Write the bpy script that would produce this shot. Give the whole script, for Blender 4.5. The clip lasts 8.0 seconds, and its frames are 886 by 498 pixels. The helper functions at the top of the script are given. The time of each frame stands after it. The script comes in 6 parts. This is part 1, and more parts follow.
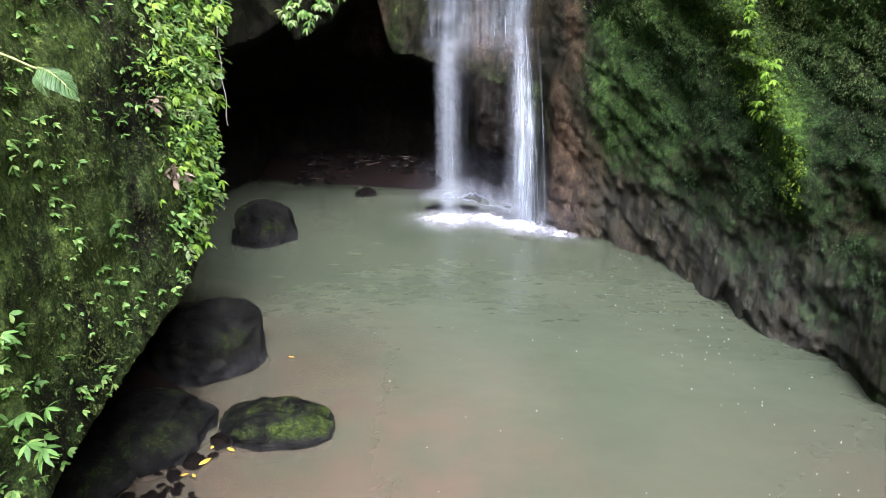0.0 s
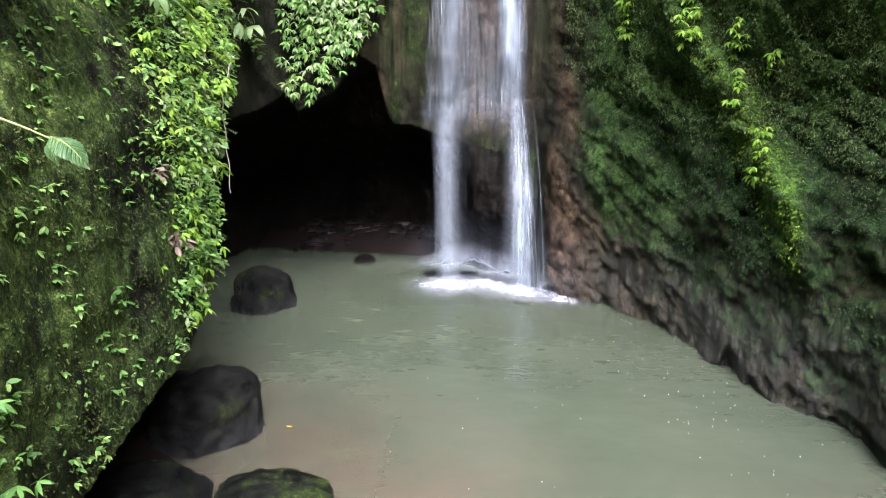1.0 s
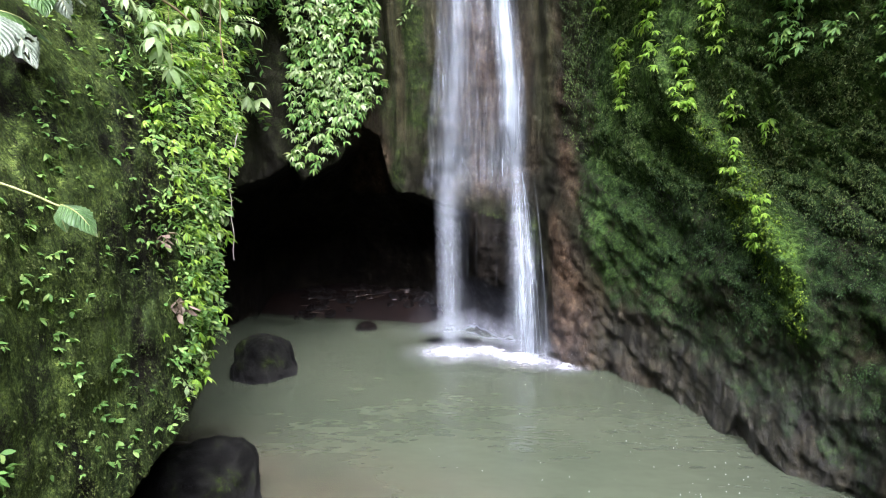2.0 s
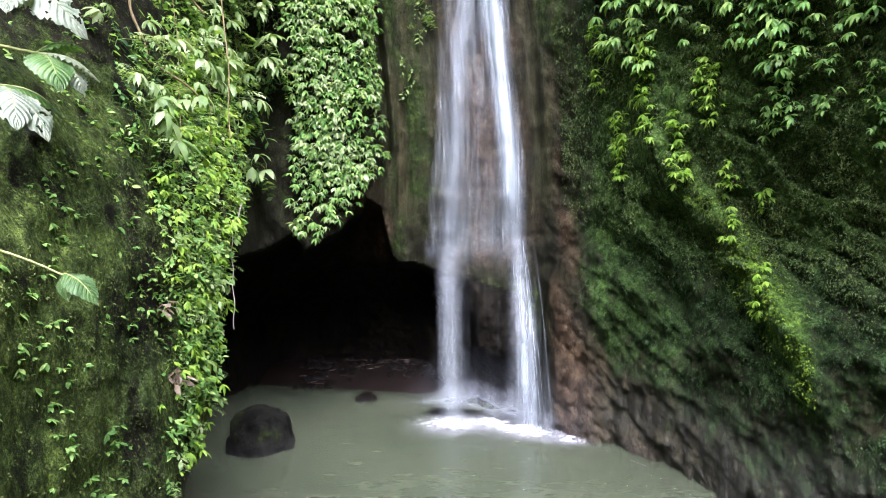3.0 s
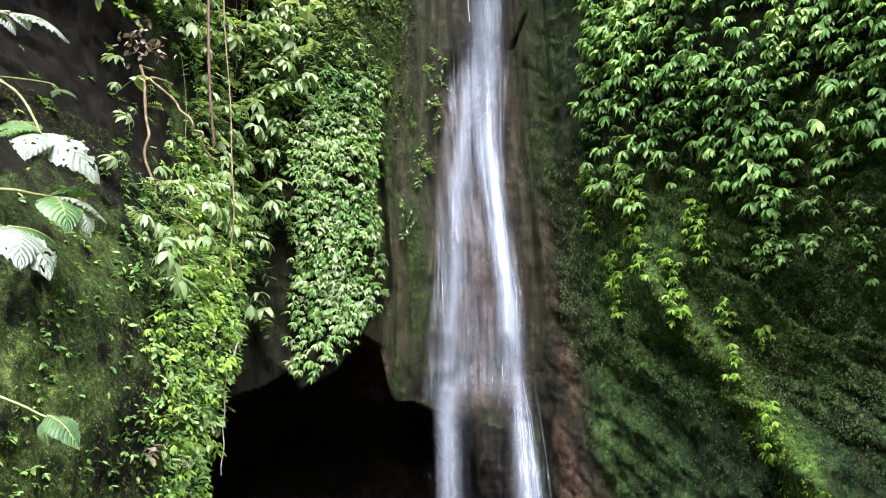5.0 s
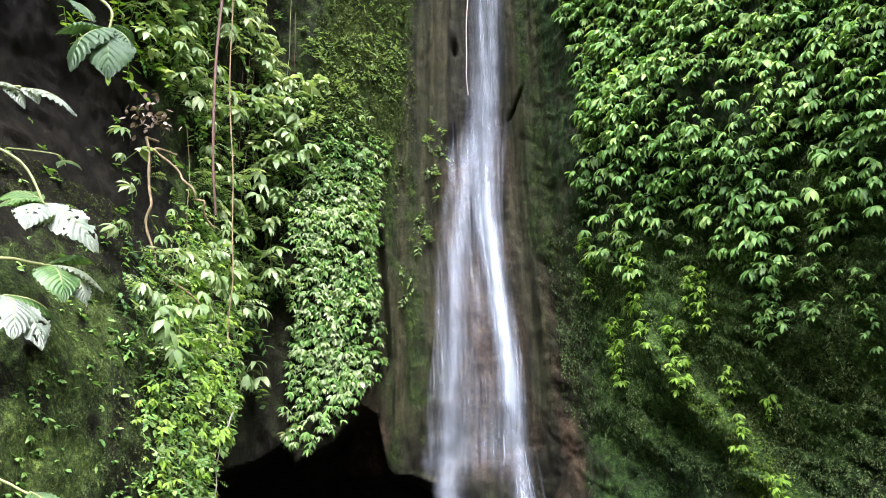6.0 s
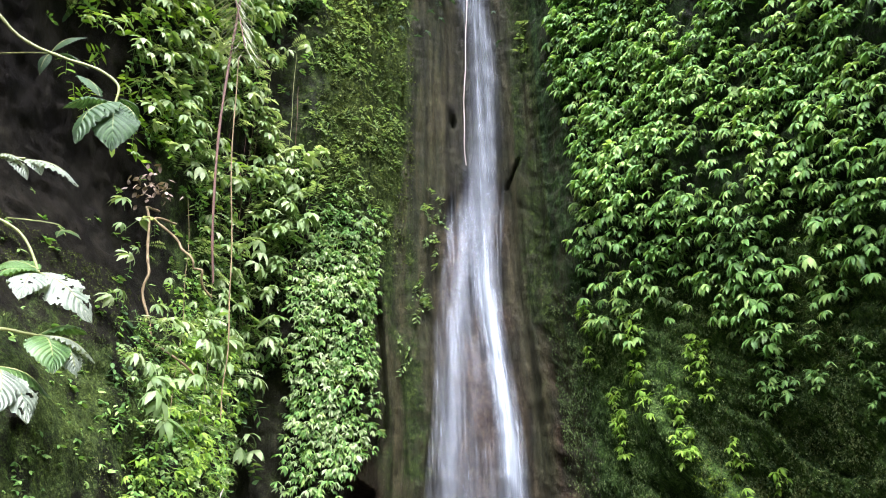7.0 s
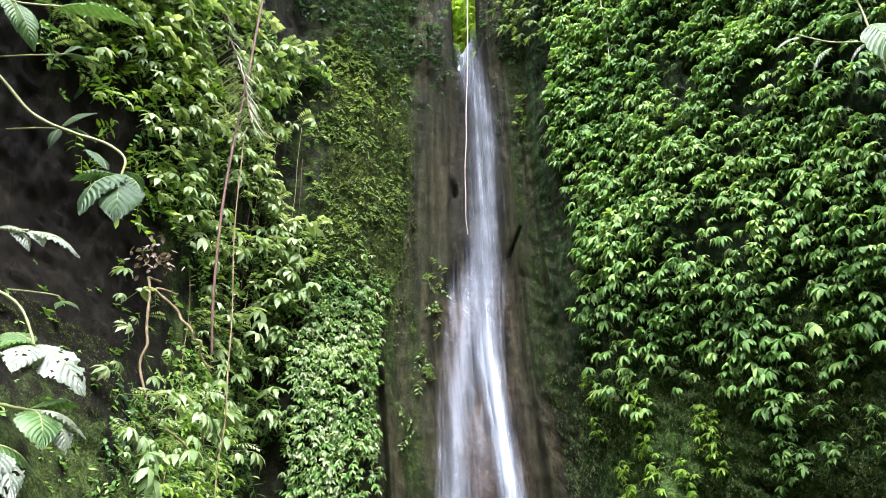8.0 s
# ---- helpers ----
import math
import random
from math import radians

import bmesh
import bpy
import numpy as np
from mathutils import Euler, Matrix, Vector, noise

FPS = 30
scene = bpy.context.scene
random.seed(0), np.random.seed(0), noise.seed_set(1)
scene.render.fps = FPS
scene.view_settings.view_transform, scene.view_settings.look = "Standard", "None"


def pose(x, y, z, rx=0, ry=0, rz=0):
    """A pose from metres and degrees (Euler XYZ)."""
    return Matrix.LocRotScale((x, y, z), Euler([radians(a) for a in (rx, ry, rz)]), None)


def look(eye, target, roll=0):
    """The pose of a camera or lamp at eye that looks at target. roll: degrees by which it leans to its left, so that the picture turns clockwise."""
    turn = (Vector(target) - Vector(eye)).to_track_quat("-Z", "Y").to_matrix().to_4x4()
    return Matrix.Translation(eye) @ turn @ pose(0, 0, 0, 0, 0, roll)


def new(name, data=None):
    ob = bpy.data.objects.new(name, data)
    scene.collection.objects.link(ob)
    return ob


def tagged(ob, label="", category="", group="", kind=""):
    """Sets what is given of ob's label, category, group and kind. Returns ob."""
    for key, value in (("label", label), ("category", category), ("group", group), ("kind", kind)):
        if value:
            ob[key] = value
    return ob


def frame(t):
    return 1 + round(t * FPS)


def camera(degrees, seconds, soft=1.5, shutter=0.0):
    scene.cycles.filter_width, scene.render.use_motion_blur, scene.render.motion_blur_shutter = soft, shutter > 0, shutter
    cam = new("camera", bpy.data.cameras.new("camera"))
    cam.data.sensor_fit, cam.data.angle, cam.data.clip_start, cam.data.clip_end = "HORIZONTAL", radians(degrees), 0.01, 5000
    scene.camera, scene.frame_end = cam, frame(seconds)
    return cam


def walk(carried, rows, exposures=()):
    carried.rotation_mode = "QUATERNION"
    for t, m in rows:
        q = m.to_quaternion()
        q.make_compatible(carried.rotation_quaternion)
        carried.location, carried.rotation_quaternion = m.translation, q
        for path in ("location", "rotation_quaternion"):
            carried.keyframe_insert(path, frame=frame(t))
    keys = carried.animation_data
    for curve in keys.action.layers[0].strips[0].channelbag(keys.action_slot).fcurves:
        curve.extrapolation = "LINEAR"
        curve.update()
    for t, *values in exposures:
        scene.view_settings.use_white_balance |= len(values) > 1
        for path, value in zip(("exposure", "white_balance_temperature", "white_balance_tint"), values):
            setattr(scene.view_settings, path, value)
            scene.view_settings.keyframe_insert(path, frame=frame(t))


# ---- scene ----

# ================= camera =================
cam = camera(69.55, 8.0, soft=1.0)
ROWS = [
    (0.0, 0.000, 0.000, 3.600, -0.51, -19.36, -0.37),
    (0.5, -0.021, -0.001, 3.594, -0.71, -16.34, -0.22),
    (1.0, -0.037, -0.002, 3.590, -0.82, -13.41, -0.16),
    (1.5, -0.048, -0.004, 3.586, -0.82, -10.42, -0.02),
    (3.0, -0.062, -0.008, 3.580, -0.69, -1.21, 0.10),
    (3.5, -0.061, -0.009, 3.580, -0.68, 1.92, 0.13),
    (4.0, -0.058, -0.008, 3.581, -0.68, 4.90, 0.15),
    (4.5, -0.052, -0.007, 3.582, -0.72, 8.00, 0.20),
    (6.0, -0.029, 0.003, 3.592, -0.69, 17.09, 0.33),
    (6.5, -0.019, 0.009, 3.598, -0.65, 20.15, 0.43),
    (7.0, -0.010, 0.017, 3.604, -0.68, 23.16, 0.48),
    (7.5, -0.002, 0.027, 3.611, -0.49, 26.15, 0.57),
    (8.0, 0.006, 0.039, 3.619, -0.32, 29.32, 0.65),
]
walk(cam, [(t, pose(x, y, z, 90 + pitch, roll, yaw)) for t, x, y, z, yaw, pitch, roll in ROWS],
     exposures=[(0.0, 2.64, 5650, 27), (8.0, 2.76, 5700, 27)])

# ================= light: bright overcast sky over the gorge =================
world = bpy.data.worlds.new("sky")
scene.world = world
world.use_nodes = True
wn, wl = world.node_tree.nodes, world.node_tree.links
sky = wn.new("ShaderNodeTexSky")
sky.sky_type = 'NISHITA'
sky.sun_disc = False
sky.sun_elevation, sky.sun_rotation = radians(55.5), radians(174)
sky.air_density, sky.dust_density, sky.ozone_density = 1.0, 4.0, 1.0
wn["Background"].inputs["Strength"].default_value = 0.15
grey = wn.new("ShaderNodeHueSaturation")
grey.inputs["Saturation"].default_value = 0.35
wl.new(sky.outputs[0], grey.inputs["Color"])
wl.new(grey.outputs[0], wn["Background"].inputs["Color"])
sun = new("sun", bpy.data.lights.new("sun", 'SUN'))
sun.data.energy, sun.data.angle, sun.data.color = 1.7, radians(60), (1.0, 0.96, 0.88)
sun.matrix_world = look((0, 0, 0), (-0.07, 0.68, -1.0))

# ================= numbers: noise and curves =================
def hash3(i, j, k, seed):
    h = (i * 374761393 + j * 668265263 + k * 2147483647 + seed * 974634777) & 0xFFFFFFFF
    h = ((h ^ (h >> 13)) * 1274126177) & 0xFFFFFFFF
    h = ((h ^ (h >> 16)) * 2246822519) & 0xFFFFFFFF
    return ((h ^ (h >> 15)) & 0xFFFFFF) / float(0xFFFFFF)


def vnoise(x, y, z, seed=0):
    """Smooth value noise, -1 to 1."""
    x, y, z = np.broadcast_arrays(np.asarray(x, float), np.asarray(y, float), np.asarray(z, float))
    i, j, k = np.floor(x).astype(np.int64), np.floor(y).astype(np.int64), np.floor(z).astype(np.int64)
    fx, fy, fz = x - i, y - j, z - k
    fx, fy, fz = (f * f * f * (f * (f * 6 - 15) + 10) for f in (fx, fy, fz))
    out = 0
    for a, wa in ((0, 1 - fx), (1, fx)):
        for b, wb in ((0, 1 - fy), (1, fy)):
            for c, wc in ((0, 1 - fz), (1, fz)):
                out = out + wa * wb * wc * hash3(i + a, j + b, k + c, seed)
    return out * 2 - 1


def fbm(x, y, z, octaves=4, seed=0, ridged=False):
    out, amp, total = 0, 1.0, 0.0
    for o in range(octaves):
        n = vnoise(x * 2**o + 17.3 * o, y * 2**o - 9.1 * o, z * 2**o + 4.7 * o, seed + o)
        out = out + amp * ((1 - 2 * np.abs(n)) if ridged else n)
        total += amp
        amp *= 0.5
    return out / total


def facets(x, y, z, seed=0):
    """Cell noise: distance to the nearest and to the second nearest of scattered points."""
    i, j, k = np.floor(x).astype(np.int64), np.floor(y).astype(np.int64), np.floor(z).astype(np.int64)
    f1 = np.full(np.shape(x), 9.0)
    f2 = np.full(np.shape(x), 9.0)
    for a in (-1, 0, 1):
        for b in (-1, 0, 1):
            for c in (-1, 0, 1):
                u, v, w = i + a, j + b, k + c
                d = np.sqrt((u + hash3(u, v, w, seed) - x) ** 2 + (v + hash3(u, v, w, seed + 1) - y) ** 2 + (w + hash3(u, v, w, seed + 2) - z) ** 2)
                f2 = np.minimum(f2, np.maximum(f1, d))
                f1 = np.minimum(f1, d)
    return f1, f2


def smooth(x, a, b):
    t = np.clip((np.asarray(x, float) - a) / (b - a), 0, 1)
    return t * t * (3 - 2 * t)


def curve(x, *pairs):
    xs, ys = zip(*pairs)
    return np.interp(x, xs, ys)


# ================= the gorge: radius of its wall by bearing (degrees from +y) and height =================
def left_lip(az):
    """Height of the lower edge of the mossy buttress."""
    return curve(az, (-90, 0.9), (-36.5, 1.12), (-28.6, 1.23), (-24.8, 1.3), (-22.6, 1.3), (-20.2, 1.4), (-19.2, 1.85), (-18.4, 3.0))


def left_face(az):
    return curve(az, (-75, 3.9), (-60, 3.3), (-44, 3.35), (-36.5, 3.72), (-31.3, 4.4), (-28.6, 4.75), (-24.8, 5.4), (-22.6, 6.0), (-20.2, 7.0), (-19, 7.6), (-18, 8.0))


def left_edge(z):
    """Bearing of the buttress's end, beside the cave mouth."""
    return curve(z, (0, -20.9), (1.3, -20.4), (1.45, -20.0), (1.87, -19.15), (2.5, -18.85), (3.3, -18.4), (4.0, -17.5), (6, -16.5))


def cave_lip(az):
    """Height of the rock lip over the cave."""
    return curve(az, (-21, 3.1), (-18.2, 3.2), (-15.0, 3.36), (-13.1, 3.62), (-12.8, 3.66), (-11.9, 3.3), (-10.5, 3.5), (-8.7, 3.68), (-6.6, 4.35),
                 (-5.2, 4.2), (-4.2, 3.25), (-3.7, 3.08), (-1.7, 3.02), (0.1, 2.86), (4, 2.6), (7, 2.4), (8.6, 1.7), (9.4, 0.7), (10.0, -0.5))


def upper_wall(az):
    return curve(az, (-75, 5.6), (-60, 5.2), (-44, 6.4), (-36, 7.4), (-28, 8.2), (-24, 8.9), (-20, 10.2), (-17, 11.6), (-15, 12.1), (-12, 12.0), (-6.5, 12.2), (-5.0, 12.9), (-3.0, 13.2), (0, 13.4),
                 (4, 13.5), (9, 13.2), (12, 12.8), (14.5, 11.9), (17, 11.4), (20, 11.0), (28, 9.7), (36, 8.9), (44, 8.0), (60, 7.4), (75, 7.0))


def right_foot(az):
    return curve(az, (9.0, 12.2), (10.0, 11.8), (11.6, 11.5), (13.2, 11.4), (15.3, 11.5), (17, 11.13), (21, 10.26), (24.6, 9.18), (29.5, 8.33), (34, 7.93), (38.9, 7.15), (46, 6.7), (60, 6.4), (75, 6.8))


def gorge(az, z):
    az, z = np.broadcast_arrays(np.asarray(az, float), np.asarray(z, float))
    up = upper_wall(az)
    # right side: a foot that leans back, then upright
    lean = smooth(z, -0.2, 4.6)
    right = right_foot(az) * (1 - lean) + up * lean
    right = right - 0.9 * smooth(az, 15, 19) * smooth(z, 3.4, 5.2) * (1 - smooth(z, 5.6, 14))
    w = smooth(az, 8.6, 10.6)
    rho = up * (1 - w) + right * w
    # the chute narrows to a slit at the top
    mid = 4.6 + 0.05 * (z - 8)
    half = curve(z, (2, 9), (9, 5.0), (15, 2.6), (20, 1.4))
    slot = np.exp(-((az - mid) / half) ** 2)
    rho = rho + slot * smooth(z, 5, 15) * 1.1
    # top opens at the crest of the fall
    crest = np.exp(-((az - 5.6) / 1.3) ** 4)
    rho = rho + crest * smooth(z, 17.5, 17.9) * 9
    # left buttress
    lf = left_face(az) + 0.14 * np.clip(z - left_lip(az), 0, 6)
    rise = smooth(z, 3.0, 7.5)
    lf = lf * (1 - rise) + np.maximum(up, lf) * rise
    edge = left_edge(z)
    wide = 0.35 + 2.5 * smooth(z, 3.6, 7)
    wl_ = 1 - smooth(az, edge - wide, edge + 0.1)
    rho = rho * (1 - wl_) + lf * wl_
    # cave under the lip
    cave = curve(az, (-26, 12.5), (-20, 14.5), (-14, 16.8), (-8, 17.4), (-2.5, 16.6), (0.5, 15.4), (2.2, 14.2), (3.6, 12.9), (5, 12.7), (8, 12.4), (10.5, 12.0))
    cave = cave - 1.6 * smooth(z, 1.2, 3.6) * (1 - smooth(az, 1.0, 3.2)) + 0.5 * smooth(z, 0.6, 2.4) * smooth(az, 2.5, 4.5)
    cave = cave + 0.9 * (1 - smooth(z, 0.5, 1.4)) * smooth(az, 0.5, 2.0) * (1 - smooth(az, 8.0, 9.4))
    inside = (1 - smooth(z - cave_lip(az), -0.28, 0.0)) * (1 - smooth(az, 9.2, 10.6)) * (1 - wl_) * (az > -40)
    rho = rho * (1 - inside) + np.maximum(cave, rho * 0 + 11) * inside
    # undercut below the buttress
    under = (1 - smooth(z - left_lip(az), -0.55, 0.02)) * (1 - smooth(az, -20.5, -18.6))
    rho = rho + under * curve(az, (-75, 1.2), (-40, 2.6), (-20, 4.5))
    # the gorge runs on behind, unseen; its slope is set to limit the skylight
    back = np.minimum(7.2 / np.maximum(np.abs(np.sin(np.radians(az))), 0.24), 30) + 0.55 * np.clip(z - 1.0, 0, 30)
    wb = smooth(np.abs(az), 60, 80)
    return rho * (1 - wb) + back * wb


def relief(az, z, rho):
    """Roughness of the rock, in metres along the bearing."""
    a = np.radians(az)
    x, y = rho * np.sin(a), rho * np.cos(a)
    big = fbm(x * 0.35, y * 0.35, z * 0.35, 3, 11)
    mid = fbm(x * 1.1, y * 1.1, z * 0.9, 4, 23)
    # slanting strata on the right-hand wall
    q = z + 1.15 * x
    strata = fbm(q * 0.9, (z - 0.6 * x) * 0.16, y * 0.1, 4, 41, ridged=True)
    wr = smooth(az, 10, 16)
    q1 = 0.75 * q + 0.5 * fbm(x * 0.5, y * 0.5, z * 0.5, 3, 43)
    q2 = 2.1 * q + 0.8 * fbm(x * 0.9, y * 0.9, z * 0.9, 3, 47)
    ledge = (q1 - np.floor(q1)) ** 1.5 * (0.4 + 0.6 * smooth(vnoise(q1 * 0.5, (z - x) * 0.5, 0 * z, 49), -0.5, 0.5)) + 0.35 * (q2 - np.floor(q2)) * smooth(vnoise(x, y, z, 53), -0.3, 0.5)
    flute = fbm(az * 0.8, z * 0.12, rho * 0.2, 3, 57)
    wide = curve(z, (3, 9.0), (7, 10.0), (10, 13.0))
    wc = smooth(az, -6, -4) * (1 - smooth(az, wide - 1, wide + 1)) * smooth(z, 3, 4)
    fine = fbm(x * 2.4, y * 2.4, z * 2.0, 4, 71, ridged=True)
    grit = fbm(x * 6.5, y * 6.5, z * 5.0, 3, 83)
    wet = smooth(az, 2.2, 3.5) * (1 - smooth(z, 2.2, 2.8)) * (1 - smooth(az, 8.6, 10)) + smooth(az, 8.6, 10) * (1 - smooth(z, 3.0, 5.5))
    lumps = fbm(x * 1.5, y * 1.5, z * 1.3, 3, 95, ridged=True)
    crack = np.exp(-((az + 4.35) / 0.32) ** 2) * smooth(z, 4.6, 5.4) * (1 - smooth(z, 7.5, 8.2))
    rib = np.exp(-((az - (10.4 + 0.55 * (5.2 - z))) / 0.8) ** 2) * smooth(z, 2.0, 3.2) * (1 - smooth(z, 6.2, 8.0))
    out = -(0.10 + 0.01 * wr) * (1 - 0.5 * wc) * fine + (0.05 + 0.04 * wr) * grit - 0.07 * wet * lumps - 0.035 * wet * fbm(x * 8.5, y * 8.5, z * 7.0, 3, 99, ridged=True) - 0.06 * wet * fbm(x * 4.0, y * 4.0, z * 3.0, 3, 97, ridged=True) + 0.5 * crack - 0.14 * rib
    out = out + 0.38 * big * (1 - 0.7 * wc) + 0.20 * mid * (1 - 0.65 * wc) + wr * (0.14 * strata - 0.20 * (ledge - 0.4)) * (1 - 0.6 * smooth(z, 5, 7)) + wc * (0.26 * flute + 0.07 * fbm(az * 2.6, z * 0.15, rho * 0.2, 3, 59, ridged=True))
    warp = 0.35 * fbm(x * 1.3, y * 1.3, z * 1.3, 2, 61)
    c1, c2 = facets(0.8 * q + warp, 0.45 * (z - 0.6 * x) + warp, 0.6 * y + warp, 301)
    e1, e2 = facets(2.2 * q + 2 * warp, 1.5 * (z - 0.6 * x), 1.7 * y + warp, 311)
    blocky = 0.15 * (c1 - 0.5) + 0.10 * (e1 - 0.5) + 0.09 * np.exp(-((c2 - c1) / 0.10) ** 2) + 0.05 * np.exp(-((e2 - e1) / 0.12) ** 2)
    out = out + 0.6 * blocky * (wr + smooth(az, 9, 10.5) * (1 - wr)) * (1 - 0.7 * smooth(z, 5, 7)) + 0.35 * blocky * (1 - smooth(az, -21, -18))
    beds = fbm(q * 3.4 + 0.8 * warp, (z - 0.6 * x) * 0.7, y * 0.6, 4, 63, ridged=True)
    out = out - 0.11 * beds * (wr + 0.6 * smooth(az, 9, 10.5) * (1 - wr))
    shreds = fbm(x * 1.6, y * 1.6, z * 4.5 + 0.6 * x, 4, 67, ridged=True)
    out = out - 0.05 * shreds * (1 - smooth(az, -21, -18))
    groove = np.exp(-((z - (3.75 - 0.16 * (az - 13.6))) / 0.28) ** 2) * smooth(az, 12, 14) * (1 - smooth(az, 19, 23))
    ridge = np.exp(-((z - (4.4 - 0.24 * (az - 20.7))) / 0.45) ** 2) * smooth(az, 16, 20) * (1 - smooth(az, 30, 33))
    notch = np.exp(-(((az - 2.95 - 0.5 * (z - 10.45)) / 0.38) ** 2 + ((z - 10.45) / 0.40) ** 2)) + 0.7 * np.exp(-(((az - 3.4) / 0.35) ** 2 + ((z - 13.25) / 0.22) ** 2))
    slit = np.exp(-((z - 10.95 - 0.30 * (az - 9.4)) / 0.07) ** 2) * np.exp(-((az - 9.4) / 0.9) ** 4)
    return out + 0.45 * groove - 0.55 * ridge + 0.75 * notch + 0.30 * slit


def surface(az, z):
    rho = gorge(az, z)
    return rho + relief(az, z, rho)


def swing(z):
    """The upper gorge swings to the left with height, in degrees."""
    return -1.25 * smooth(z, 5.0, 9.0) - 0.045 * np.clip(z - 9, 0, 11)


def higher(az, z):
    """The right-hand side of the upper gorge stands a little higher."""
    return np.clip(z - 5, 0, 18) * (0.022 + 0.016 * np.clip((az + 20) / 25, 0, 1)) * (1 - smooth(np.abs(az), 60, 90))


def stand(az, z, r):
    """The point at a bearing, height and radius of the wall, in metres."""
    a = np.radians(az + swing(z))
    return np.stack([r * np.sin(a), r * np.cos(a), z + higher(az, z)], -1)


def seat(points):
    """Points given before the upper gorge's swing, brought with it."""
    p = np.atleast_2d(np.array(points, float))
    return stand(np.degrees(np.arctan2(p[:, 0], p[:, 1])), p[:, 2], np.hypot(p[:, 0], p[:, 1]))


def place(az, z, off=0.0):
    """A point on the wall, or off metres in front of it."""
    az, z = np.broadcast_arrays(np.asarray(az, float), np.asarray(z, float))
    return stand(az, z, surface(az, z) - off)


# ================= materials =================
def material(name):
    m = bpy.data.materials.new(name)
    m.use_nodes = True
    nt = m.node_tree
    return m, nt.nodes, nt.links, nt.nodes["Principled BSDF"]


def noise_node(nodes, links, scale, detail=5, rough=0.6, coords=None):
    n = nodes.new("ShaderNodeTexNoise")
    n.inputs["Scale"].default_value, n.inputs["Detail"].default_value, n.inputs["Roughness"].default_value = scale, detail, rough
    if coords is not None:
        links.new(coords, n.inputs["Vector"])
    return n


def ramp(nodes, links, source, *stops):
    r = nodes.new("ShaderNodeValToRGB")
    els = r.color_ramp.elements
    els[0].position, els[0].color = stops[0][0], (*stops[0][1], 1)
    els[1].position, els[1].color = stops[-1][0], (*stops[-1][1], 1)
    for p, c in stops[1:-1]:
        els.new(p).color = (*c, 1)
    links.new(source, r.inputs[0])
    return r.outputs[0]


def mix(nodes, links, fac, a, b, kind='MIX'):
    m = nodes.new("ShaderNodeMixRGB")
    m.blend_type = kind
    for sock, v in ((m.inputs[0], fac), (m.inputs[1], a), (m.inputs[2], b)):
        if isinstance(v, (int, float)):
            sock.default_value = v
        elif isinstance(v, tuple):
            sock.default_value = (*v, 1)
        else:
            links.new(v, sock)
    return m.outputs[0]


def world_coords(nodes, links, sx=1, sy=1, sz=1):
    tc = nodes.new("ShaderNodeTexCoord")
    mp = nodes.new("ShaderNodeMapping")
    mp.inputs["Scale"].default_value = (sx, sy, sz)
    links.new(tc.outputs["Object"], mp.inputs["Vector"])
    return mp.outputs[0]


